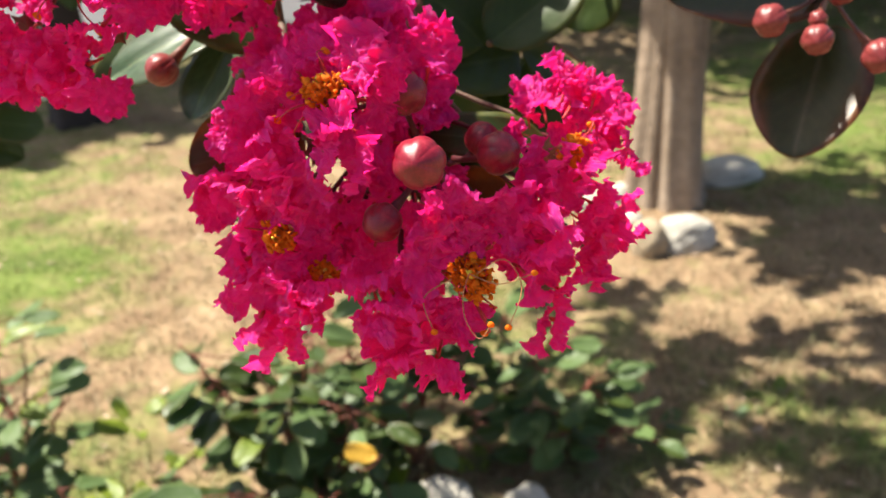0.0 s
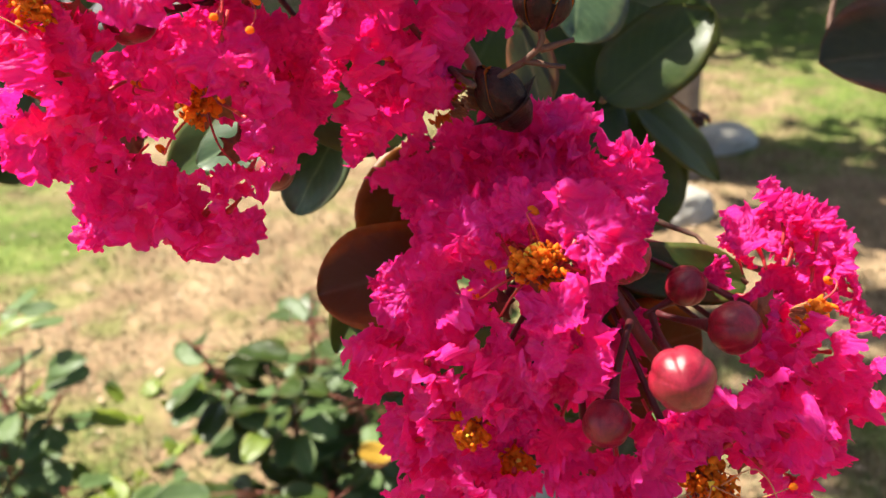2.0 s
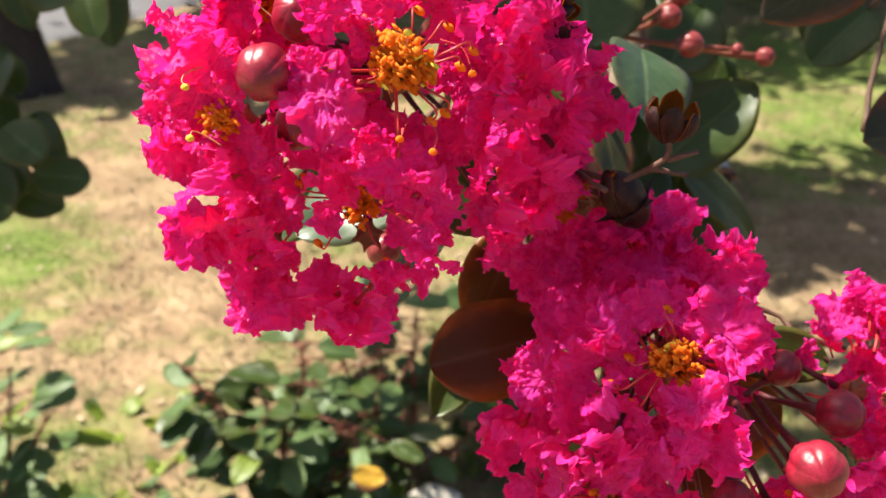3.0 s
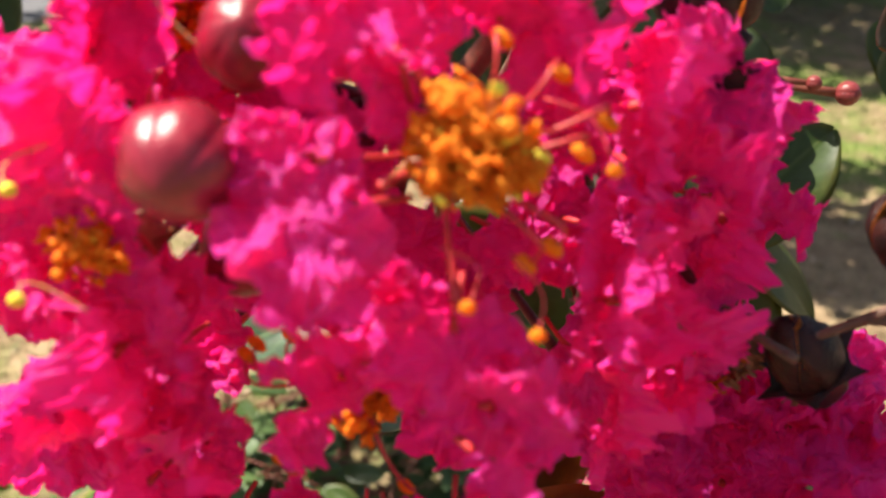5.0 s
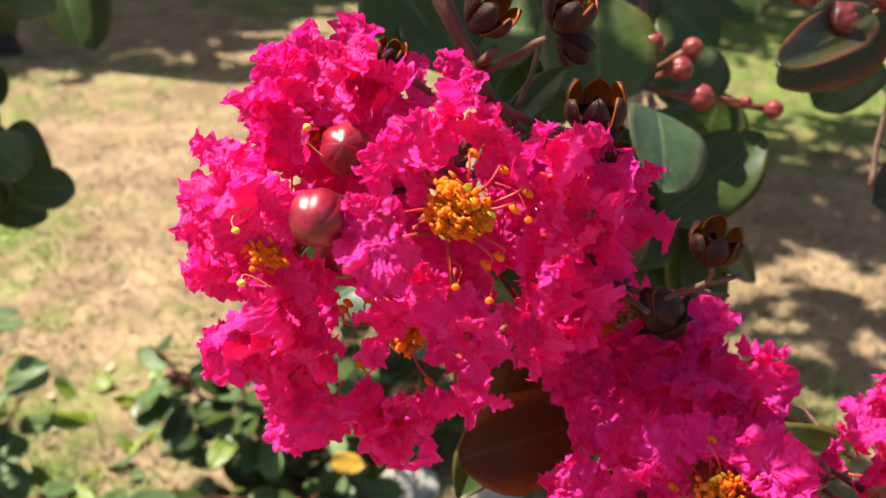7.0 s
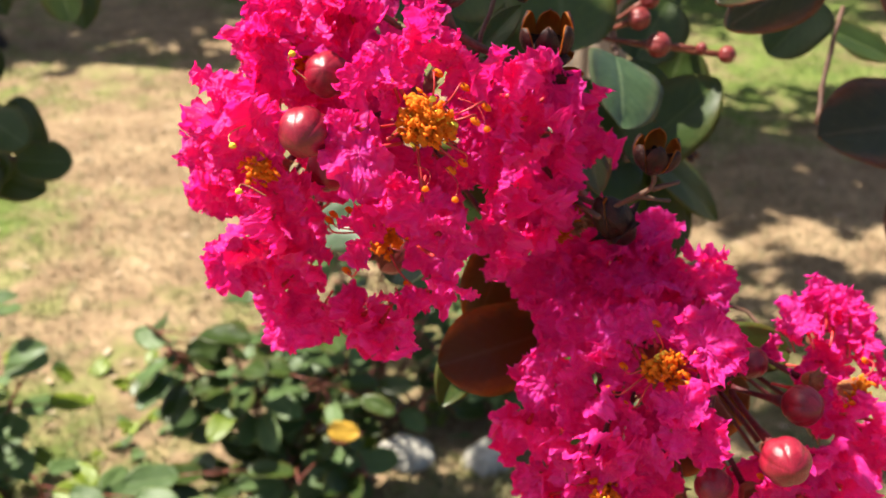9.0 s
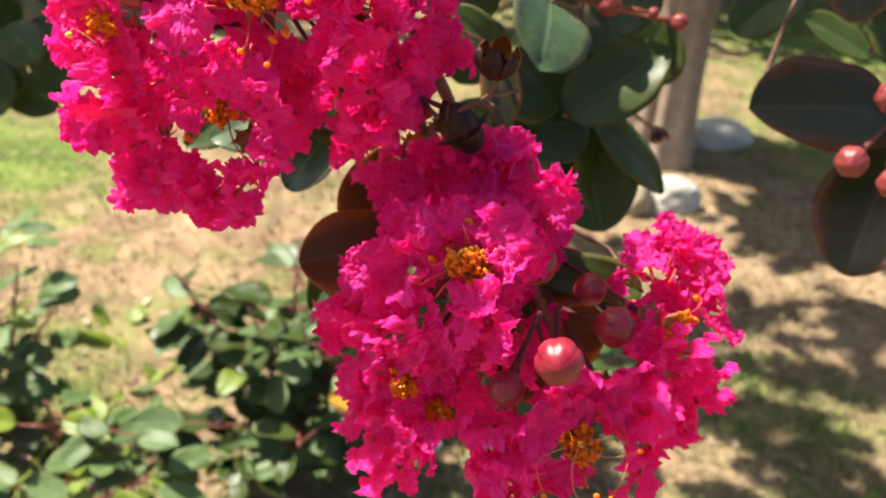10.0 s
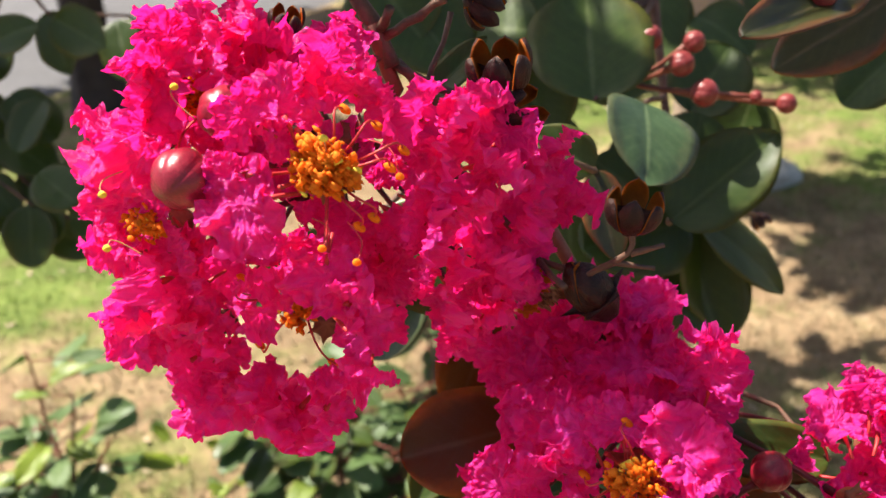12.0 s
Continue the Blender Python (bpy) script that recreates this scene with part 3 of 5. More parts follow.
# ---- ground and what stands on it ----
def ground_height(x, y):
    return 0.012 * noise.noise(Vector((x * 1.3, y * 1.3, 0))) + 0.003 * noise.noise(Vector((x * 6, y * 6, 4)))


def ground_sheet():
    bm = bmesh.new()
    xs = [-60, -30, -15, -8, -5] + [-3.5 + 0.1 * i for i in range(76)] + [5, 8, 15, 30, 60]
    ys = [-40, -15, -5, -2, -1] + [-0.5 + 0.1 * i for i in range(61)] + [6.5, 8, 12, 20, 40, 90]
    grid = [[bm.verts.new((x, y, ground_height(x, y))) for x in xs] for y in ys]
    for a, b in zip(grid, grid[1:]):
        for j in range(len(xs) - 1):
            bm.faces.new((a[j], a[j + 1], b[j + 1], b[j]))
    return bm


tagged(part("ground", ground_sheet(), GROUND), "patchy lawn of dry straw and thin green grass", "ground", kind="structure")


def road_sheet():
    bm = bmesh.new()
    a, d, n = Vector((-1.62, 2.62, 0)), Vector((0.5, 0.87, 0)).normalized(), Vector((-0.87, 0.5, 0))
    rows = []
    for i in range(120):
        p = a + d * (i - 40) * 0.8
        rows.append([bm.verts.new(p + n * w + Vector((0, 0, h))) for w, h in ((-0.16, -0.016), (0.02, 0.012), (0.8, 0.03), (2.2, 0.035), (3.6, 0.03), (3.6, -0.02))])
    for p, q in zip(rows, rows[1:]):
        for j in range(5):
            bm.faces.new((p[j + 1], p[j], q[j], q[j + 1]))
    return bm


tagged(part("road", road_sheet(), ROAD, smooth=False), "pale grey worn roadway beyond the lawn", "road", kind="structure")


def on_road(x, y):
    return Vector((x + 1.62, y - 2.62, 0)).dot(Vector((-0.87, 0.5, 0))) > -0.02


def grass():
    """Short dry and green blades, thick near the path and thinner away from it."""
    rnd = random.Random(5)
    verts, faces = [], []
    for n in range(125000):
        y = 0.75 + 3.6 * rnd.random() ** 1.7
        x = rnd.uniform(-1, 1) * (0.55 + y * 0.62)
        if on_road(x, y):
            continue
        fresh = noise.noise(Vector((x * 1.1, y * 1.1, 0)))
        if noise.noise(Vector((x * 4, y * 4, 9))) < rnd.uniform(-0.7, 0.35):
            continue
        z = ground_height(x, y)
        h = rnd.uniform(0.005, 0.014) * (1 + 0.5 * max(0, fresh))
        a, lean = rnd.uniform(0, 6.28), rnd.uniform(0.2, 2.4) * h
        w = rnd.uniform(0.0008, 0.0018)
        dx, dy = math.cos(a), math.sin(a)
        i = len(verts)
        verts += [(x - dy * w, y + dx * w, z - 0.002), (x + dy * w, y - dx * w, z - 0.002), (x + dx * lean * 0.4 - dy * w * 0.7, y + dy * lean * 0.4 + dx * w * 0.7, z + h * 0.6), (x + dx * lean * 0.4 + dy * w * 0.7, y + dy * lean * 0.4 - dx * w * 0.7, z + h * 0.6), (x + dx * lean, y + dy * lean, z + h)]
        faces += [(i, i + 1, i + 3, i + 2), (i + 2, i + 3, i + 4)]
    me = bpy.data.meshes.new("grass")
    me.from_pydata(verts, [], faces)
    me.materials.append(BLADE)
    return new("grass", me)


tagged(grass(), "short dry and green grass blades on the lawn", "grass", kind="stuff")


def litter():
    """Curled fallen leaf scraps, too many to count."""
    rnd = random.Random(8)
    verts, faces = [], []
    for n in range(650):
        y = 0.7 + 2.2 * rnd.random() ** 1.4
        x = rnd.uniform(-1, 1) * (0.5 + y * 0.55)
        if on_road(x, y):
            continue
        z = ground_height(x, y) + rnd.uniform(0.003, 0.007)
        a, l, w, c = rnd.uniform(0, 6.28), rnd.uniform(0.005, 0.014), rnd.uniform(0.0015, 0.005), rnd.uniform(-0.003, 0.003)
        dx, dy = math.cos(a), math.sin(a)
        i = len(verts)
        for u, v, h in ((-1, 0, 0), (0, -1, c), (0, 0, -c * 0.4), (0, 1, c), (1, 0, 0.003)):
            verts.append((x + dx * l * u - dy * w * v, y + dy * l * u + dx * w * v, z + h))
        faces += [(i, i + 1, i + 2), (i, i + 2, i + 3), (i + 1, i + 4, i + 2), (i + 2, i + 4, i + 3)]
    me = bpy.data.meshes.new("leaf_litter")
    me.from_pydata(verts, [], faces)
    me.materials.append(DRY_LEAF)
    return new("leaf_litter", me)


tagged(litter(), "scattered dry brown leaf scraps on the lawn", "leaf litter", kind="stuff")


# ---- stones ----
def stone(place, size, material, label, seed):
    """A rounded, chipped field stone; place is its foot on the ground."""
    bm = bmesh.new()
    bmesh.ops.create_icosphere(bm, subdivisions=4, radius=1.0)
    off = Vector((seed * 3.7, seed * 1.9, seed))
    for v in bm.verts:
        n = v.co.normalized()
        k = 1 + 0.20 * noise.noise(n * 1.1 + off) + 0.08 * noise.noise(n * 3 + off) + 0.03 * noise.noise(n * 9 + off)
        flat = max(-0.45, n.z * k)
        v.co = Vector((n.x * k * size[0], n.y * k * size[1], flat * size[2]))
    for v in bm.verts:
        v.co.z += 0.38 * size[2]
    ob = part("stone", bm, material)
    ob.location = (*place, -0.004)
    ob.rotation_euler = (0, 0, seed * 1.3)
    return tagged(ob, label, "stone", "stones on the lawn")


stone((-0.015, 0.915), (0.024, 0.034, 0.028), STONE, "smooth whitish stone beside the rose bush", 1)
stone((0.083, 0.895), (0.030, 0.026, 0.026), STONE, "rounded pale grey stone beside the rose bush", 2)
stone((-0.098, 0.985), (0.020, 0.022, 0.020), STONE, "small whitish stone under the rose bush", 3)
stone((-0.02, 1.02), (0.016, 0.016, 0.012), STONE, "small whitish stone under the rose bush", 12)
stone((-0.51, 1.075), (0.0085, 0.0085, 0.008), STONE, "tiny white pebble on the lawn", 4)
stone((0.445, 1.635), (0.058, 0.046, 0.044), STONE, "pale grey boulder against the tree foot", 5)
stone((0.372, 1.615), (0.036, 0.034, 0.048), TAN_STONE, "tan boulder against the tree foot", 6)
stone((0.320, 1.735), (0.034, 0.032, 0.036), STONE, "white rounded stone beside the tree foot", 7)
stone((0.300, 1.845), (0.046, 0.030, 0.034), STONE, "pale flat stone beside the tree foot", 8)
stone((0.378, 1.885), (0.030, 0.030, 0.030), STONE, "white stone behind the tree foot", 9)
stone((0.330, 1.655), (0.024, 0.022, 0.020), TAN_STONE, "small tan stone beside the tree foot", 14)
stone((0.278, 1.640), (0.022, 0.020, 0.018), STONE, "small pale stone beside the tree foot", 15)
stone((0.285, 1.755), (0.022, 0.022, 0.020), TAN_STONE, "small tan stone beside the tree foot", 16)
stone((0.365, 1.735), (0.026, 0.024, 0.026), STONE, "pale stone pressed against the tree foot", 17)
stone((0.62, 1.98), (0.085, 0.06, 0.040), STONE, "grey boulder in the shade behind the tree", 10)
stone((0.225, 1.86), (0.030, 0.030, 0.024), STONE, "small white stone beside the tree foot", 11)


# ---- trees ----
def crown(bm, clumps, size, rnd):
    """Many small leaves round twig ends; each clump is a centre, a reach and a count."""
    for (cx, cy, cz), reach, count in clumps:
        for n in range(count):
            d = Vector((rnd.gauss(0, 1), rnd.gauss(0, 1), rnd.gauss(0, 0.7)))
            p = Vector((cx, cy, cz)) + d * reach * 0.55
            ax = Vector((rnd.uniform(-1, 1), rnd.uniform(-1, 1), rnd.uniform(-0.8, 0.4))).normalized()
            sd = ax.cross(Vector((rnd.uniform(-0.5, 0.5), rnd.uniform(-0.5, 0.5), 1))).normalized()
            up = sd.cross(ax)
            l, w = size * rnd.uniform(0.7, 1.25), size * rnd.uniform(0.3, 0.45)
            a = [bm.verts.new(q) for q in (p, p + ax * l * 0.35 + sd * w, p + ax * l * 0.8 + sd * w * 0.8 - up * 0.1 * l, p + ax * l - up * 0.15 * l, p + ax * l * 0.8 - sd * w * 0.8 - up * 0.1 * l, p + ax * l * 0.35 - sd * w, p + ax * l * 0.5 + up * 0.06 * l)]
            for i in range(6):
                bm.faces.new((a[i], a[(i + 1) % 6], a[6]))


def fluted_trunk(bm, pts, radii, seed):
    """A tapered stem of several fused strands with a flared foot."""
    seg = 40
    rows = []
    for i, (p, r) in enumerate(zip(pts, radii)):
        row = []
        for j in range(seg):
            a = 2 * math.pi * j / seg
            k = 1.03 - 0.14 * abs(math.sin(2 * a + seed + 0.5 * p[2])) ** 3 + 0.04 * math.cos(7 * a + 2 * seed - 2 * p[2]) + 0.05 * noise.noise(Vector((math.cos(a) * 2, math.sin(a) * 2, p[2] * 3 + seed)))
            if i < 2:
                k *= 1 + 0.18 * max(0, math.cos(4 * a + seed))
            row.append(bm.verts.new((p[0] + math.cos(a) * r * k, p[1] + math.sin(a) * r * k, p[2])))
        rows.append(row)
    for a, b in zip(rows, rows[1:]):
        for j in range(seg):
            bm.faces.new((a[j], a[(j + 1) % seg], b[(j + 1) % seg], b[j]))
    bm.faces.new(rows[-1])


tree = thing("crape_myrtle_tree", (0.47, 1.86, 0), "multi-stemmed smooth grey-brown tree with stones round its foot", "tree")
bm = bmesh.new()
heights = [-0.03, 0.0, 0.03, 0.08, 0.16, 0.28, 0.42, 0.58, 0.75, 0.95, 1.15]
flare = [1.34, 1.22, 1.13, 1.06, 1.02, 1.0, 0.97, 0.95, 0.95, 0.95, 0.95]
for dx, dy, r, ph in ((-0.033, 0.0, 0.042, 0.0), (0.008, -0.026, 0.040, 1.9), (0.040, 0.004, 0.036, 3.7), (0.0, 0.032, 0.052, 5.0)):
    line = [(0.464 + 0.02 * h + dx * (1 + 0.22 * (k < 3) * (3 - k) / 3) + 0.010 * math.sin(h * 4 + ph), 1.87 + dy + 0.008 * math.cos(h * 5 + ph), h) for k, h in enumerate(heights)]
    fluted_trunk(bm, line, [r * f * (1 + 0.05 * math.sin(7 * h + ph)) for f, h in zip(flare, heights)], ph)
part("trunk", bm, BARK, tree)
FORKS = [((0.50, 1.86, 1.05), (0.25, 1.75, 1.9)), ((0.50, 1.86, 1.1), (0.85, 1.95, 2.0)), ((0.49, 1.86, 1.1), (0.42, 2.25, 2.1)), ((0.48, 1.84, 1.0), (-0.05, 2.15, 1.75)), ((0.47, 1.82, 0.95), (-0.02, 0.42, 1.12))]
for n, (a, b) in enumerate(FORKS):
    bm = bmesh.new()
    sweep(bm, bend(a, b, -0.10, 8, wobble=0.012, seed=n), [0.034 - 0.0028 * i for i in range(9)], 12)
    part("limb", bm, BARK, tree)
rnd = random.Random(21)
clumps = []


def shade_at(p):
    """Where the shadow of a place falls on the lawn."""
    return p - SUN * (p.z / SUN.z)


# The crown is out of view; clumps are kept where dappled shade is wanted.
while len(clumps) < 240:
    p = Vector((rnd.uniform(-0.6, 0.9), rnd.uniform(0.8, 2.4), rnd.uniform(1.1, 1.9)))
    g = shade_at(p)
    if (g.y < 1.32 and g.x > 0.34 and rnd.random() < 0.45) or g.x < (0.06 if g.y < 1.2 else 0.2) or (g.x < 0.58 and g.y > 1.5) or g.y > 2.0 or noise.noise(Vector((g.x * 5, g.y * 7, 2))) < (0.06 if g.y < 1.32 and g.x > 0.34 else -0.10 if g.y < 1.22 else -0.03):
        continue
    clumps.append((tuple(p), rnd.uniform(0.03, 0.07), rnd.randrange(5, 12)))
# More unseen clumps, set sunward of the shade band right of the trunk.
for n in range(105):
    g = Vector((rnd.uniform(0.56, 1.3), rnd.uniform(1.42, 2.05), 0))
    clumps.append((tuple(g + SUN * (rnd.uniform(1.2, 1.8) / SUN.z)), 0.05, rnd.randrange(5, 10)))
# Unseen far clumps that keep the back of the lawn dark.
while len(clumps) < 520:
    p = Vector((rnd.uniform(-0.6, 1.6), rnd.uniform(2.9, 4.2), rnd.uniform(1.3, 2.0)))
    g = shade_at(p)
    if g.x > 0.15 and g.y > 2.68 + 0.16 * noise.noise(g * 2.5):
        clumps.append((tuple(p), rnd.uniform(0.10, 0.20), rnd.randrange(24, 40)))
for n in range(30):
    clumps.append(((rnd.uniform(-0.4, 1.5), rnd.uniform(3.2, 4.4), rnd.uniform(1.5, 2.2)), rnd.uniform(0.14, 0.28), rnd.randrange(50, 80)))
# A few unseen clumps added to dapple the near lawn.
for n in range(15):
    g = Vector((rnd.uniform(0.18, 0.66), rnd.uniform(0.92, 1.3), 0))
    clumps.append((tuple(g + SUN * (rnd.uniform(1.25, 1.8) / SUN.z)), 0.05, rnd.randrange(6, 12)))
# unseen leaves added on the overhanging limb to shade the sprays below it
for x, y, z, k in ((-0.20, 0.46, 1.10, 22), (-0.20, 0.40, 1.06, 14), (-0.40, 0.62, 1.15, 14), (-0.34, 0.55, 1.1, 8), (-0.50, 0.62, 1.08, 20), (-0.45, 0.60, 1.12, 12), (-0.56, 0.64, 1.10, 12)):
    clumps.append(((x, y, z), 0.055, k))
bm = bmesh.new()
crown(bm, clumps, 0.055, rnd)
part("crown", bm, LEAF["green"], tree)

shade_tree = thing("shade_tree", (-1.03, 2.75, 0), "dark-barked shrubby tree at the edge of the road", "tree")
bm = bmesh.new()
fluted_trunk(bm, [(-1.03 - 0.02 * h, 2.75, h) for h in (-0.05, 0.02, 0.2, 0.5, 0.9, 1.4)], [0.10, 0.08, 0.065, 0.06, 0.055, 0.05], 0.6)
part("trunk", bm, DARK_BARK, shade_tree)
for n, b in enumerate([(-1.9, 3.6, 2.3), (-1.3, 3.3, 2.4), (-0.7, 3.9, 2.5), (-0.2, 3.6, 2.3)]):
    bm = bmesh.new()
    sweep(bm, bend((-1.05, 2.75, 1.25), b, -0.12, 8, wobble=0.02, seed=n + 9), [0.04 - 0.0035 * i for i in range(9)], 10)
    part("limb", bm, DARK_BARK, shade_tree)
# Crown out of view, its clumps kept where they shade the roadside lawn.
bm = bmesh.new()
over = []
while len(over) < 170:
    p = Vector((rnd.uniform(-2.7, 0.3), rnd.uniform(2.7, 5.2), rnd.uniform(1.7, 2.8)))
    g = shade_at(p)
    if g.y > g.x + 3.42 + 0.1 * noise.noise(g * 3) and not on_road(g.x - 0.25, g.y):
        over.append((tuple(p), rnd.uniform(0.10, 0.24), rnd.randrange(40, 70)))
crown(bm, over, 0.085, rnd)
part("crown", bm, LEAF["green"], shade_tree)


def hedge_bush(x, y, w, h, seed):
    ob = thing("bush", (x, y, 0), "dense dark green bush in the shade behind the lawn", "bush", "bushes behind the lawn")
    r = random.Random(seed)
    bm = bmesh.new()
    for n in range(7):
        sweep(bm, bend((x + r.uniform(-0.06, 0.06), y + r.uniform(-0.06, 0.06), -0.02), (x + r.uniform(-0.8, 0.8) * w, y + r.uniform(-0.5, 0.5) * w, h * r.uniform(0.6, 0.95)), 0.03, 6, wobble=0.02, seed=n), [0.02, 0.017, 0.014, 0.011, 0.009, 0.006, 0.004], 7)
    part("stems", bm, DARK_BARK, ob)
    bm = bmesh.new()
    crown(bm, [((x + r.gauss(0, 0.42) * w, y + r.gauss(0, 0.35) * w, h * (0.12 + 0.85 * r.random() ** 0.8)), r.uniform(0.1, 0.2), r.randrange(40, 70)) for n in range(int(34 * w))], 0.075, r)
    part("crown", bm, LEAF["green"], ob)


for n, (x, y, w, h) in enumerate([(0.2, 4.6, 1.0, 1.5), (1.1, 4.3, 1.1, 1.7), (2.0, 4.2, 1.1, 1.6), (2.9, 4.3, 1.2, 1.7), (0.7, 5.3, 1.2, 2.0), (1.7, 5.2, 1.2, 2.1)]):
    hedge_bush(x, y, w, h, n + 40)


# ---- rose bushes ----
def rose_leaf(bush, p, aim, size, kind, rnd):
    g = shade_at(Vector(p) + Vector(aim).normalized() * size * 0.5)
    if any((g - Vector(q)).length < 0.052 for q in ((-0.015, 0.915, 0), (0.083, 0.895, 0))):
        return
    ob = part("leaf", LEAVES[kind][rnd.randrange(6)], None, bush)
    n = Vector((rnd.uniform(-0.7, 0.5), rnd.uniform(-0.9, 0.3), 1))
    ob.matrix_world = Matrix.Translation(p) @ facing(aim, n).to_4x4() @ Matrix.Diagonal((size * rnd.uniform(0.5, 0.68), size, size, 1))


def rose_bush(foot, canes, seed, label, young=0.1, lush=1.35, dark=0.0):
    """Thorny canes from one foot, each with leaves along its upper part; a cane is its end and its number of leaves."""
    rnd = random.Random(seed)
    bush = thing("rose_bush", (*foot, 0), label, "rose bush", "rose bushes")
    for n, (end, count) in enumerate(canes):
        pts = bend((foot[0] + rnd.uniform(-0.02, 0.02), foot[1] + rnd.uniform(-0.02, 0.02), -0.01), end, rnd.uniform(-0.03, 0.02), 8, wobble=0.006, seed=seed + n)
        bm = bmesh.new()
        sweep(bm, pts, [0.0034 - 0.00028 * i for i in range(9)], 7)
        part("cane", bm, TWIG if n % 2 else STEM, bush)
        for k in range(int(count * lush)):
            t = rnd.uniform(0.35, 1.0) ** 0.8 * 8
            i = min(7, int(t))
            p = pts[i].lerp(pts[i + 1], t - i)
            a = rnd.uniform(0, 6.28)
            aim = Vector((math.cos(a), math.sin(a), rnd.uniform(-0.5, 0.35)))
            end_p = p + aim.normalized() * rnd.uniform(0.01, 0.045)
            bm = bmesh.new()
            sweep(bm, [p, end_p], [0.0011, 0.0008], 5)
            part("leafstalk", bm, STEM, bush)
            rose_leaf(bush, end_p, aim, rnd.uniform(0.034, 0.054), "green" if rnd.random() < dark else "young" if rnd.random() < young else "rose", rnd)
    return bush


rose_bush((-0.16, 0.93), [((-0.27, 0.86, 0.255), 13), ((-0.19, 0.84, 0.23), 14), ((-0.14, 0.86, 0.27), 12), ((-0.10, 0.83, 0.19), 14), ((-0.05, 0.87, 0.16), 14), ((-0.21, 0.77, 0.14), 13), ((-0.13, 0.76, 0.12), 14), ((-0.06, 0.78, 0.10), 12), ((-0.07, 0.98, 0.20), 12), ((-0.16, 1.02, 0.22), 10)], 3, "leafy green rose bush without flowers in the lawn", 0.03, 1.5, 0.55)
rose_bush((-0.49, 0.93), [((-0.465, 0.87, 0.30), 14), ((-0.43, 0.87, 0.25), 13), ((-0.50, 0.87, 0.22), 13), ((-0.55, 0.86, 0.15), 13), ((-0.40, 0.88, 0.19), 11), ((-0.58, 0.86, 0.08), 11), ((-0.46, 0.84, 0.15), 12), ((-0.52, 0.83, 0.10), 10)], 5, "young rose bush with pale shining leaves", 0.08, 0.8)
rose_bush((-0.34, 0.78), [((-0.37, 0.75, 0.17), 12), ((-0.31, 0.74, 0.15), 12), ((-0.33, 0.70, 0.10), 12), ((-0.27, 0.71, 0.11), 12), ((-0.40, 0.71, 0.08), 10)], 7, "low rose bush with yellowish young leaves", 0.45, 0.85)
rose_bush((0.12, 1.02), [((0.10, 0.98, 0.17), 11), ((0.17, 0.97, 0.13), 12), ((0.22, 0.96, 0.07), 10), ((0.06, 1.0, 0.19), 11), ((0.13, 0.93, 0.08), 9), ((0.02, 0.98, 0.13), 9)], 9, "dark green rose bush in the dappled shade", 0.05, 1.35, 0.2)

rose_bush((-0.05, 1.0), [((-0.13, 0.93, 0.27), 15), ((-0.08, 0.92, 0.29), 16), ((-0.03, 0.93, 0.25), 16), ((0.02, 0.94, 0.20), 15), ((-0.10, 0.90, 0.20), 15), ((-0.05, 0.88, 0.16), 15), ((-0.15, 0.95, 0.18), 14), ((0.03, 0.92, 0.12), 12), ((-0.02, 1.02, 0.28), 12)], 13, "dense dark green rose bush behind the blossoms", 0.06, 1.3, 0.25)


def weeds(spots):
    """Low broad-leaved green plants in the dry grass."""
    for n, (x, y, k) in enumerate(spots):
        rnd = random.Random(n + 70)
        ob = thing("weed", (x, y, 0), "low green weed in the dry grass", "weed", "weeds in the lawn")
        for i in range(k):
            a = rnd.uniform(0, 6.28)
            aim = Vector((math.cos(a), math.sin(a), rnd.uniform(0.1, 0.9)))
            p = Vector((x, y, 0.002)) + Vector((math.cos(a), math.sin(a), 0)) * rnd.uniform(0, 0.03)
            rose_leaf(ob, p, aim, rnd.uniform(0.018, 0.034), "young" if rnd.random() < 0.5 else "rose", rnd)


wild = random.Random(31)
weeds([(wild.uniform(-0.62, -0.1), wild.uniform(0.68, 1.15), wild.randrange(5, 11)) for _ in range(26)] + [(wild.uniform(0.0, 0.5), wild.uniform(0.75, 1.1), wild.randrange(4, 8)) for _ in range(8)])

yellow = thing("yellow_leaf", (-0.081, 0.73, 0.205), "yellowed leaf caught in the rose bush", "leaf")
bm = leaf_mesh(4)
ob = part("blade", bm, YELLOW_LEAF, yellow)
ob.matrix_world = Matrix.Translation((-0.098, 0.725, 0.212)) @ facing((1, 0.1, -0.35), (0, -0.7, 0.7)).to_4x4() @ Matrix.Diagonal((0.019, 0.030, 0.03, 1))
bm = bmesh.new()
sweep(bm, bend((-0.066, 0.73, 0.201), (-0.10, 0.79, 0.15), 0.01), 0.0008, 6)
part("leafstalk", bm, STEM, yellow)


# ---- the flowering branch ----
flower_a = thing("flower_cluster", (-0.052, 0.211, 0.722), "full round head of crinkled magenta blossoms, sunlit", "flower", "flower clusters")
HEART[flower_a.name] = Vector((-0.062, 0.212, 0.703))
flower_b = thing("flower_cluster", (-0.02, 0.205, 0.69), "hanging head of crinkled magenta blossoms with round buds", "flower", "flower clusters")
HEART[flower_b.name] = Vector((-0.004, 0.188, 0.655))
twigs(flower_a, [([(-54.7, 211.2, 729.1), (-51.9, 211.6, 718), (-62, 212, 703), (-66, 210, 690)], 1.6, 1.1)], "rachis", STEM)
twigs(flower_b, [([(-40, 222, 712), (-28, 220, 692), (-16, 213, 672), (-5, 194, 655), (4, 182, 642)], 1.6, 1.0)], "rachis", STEM)
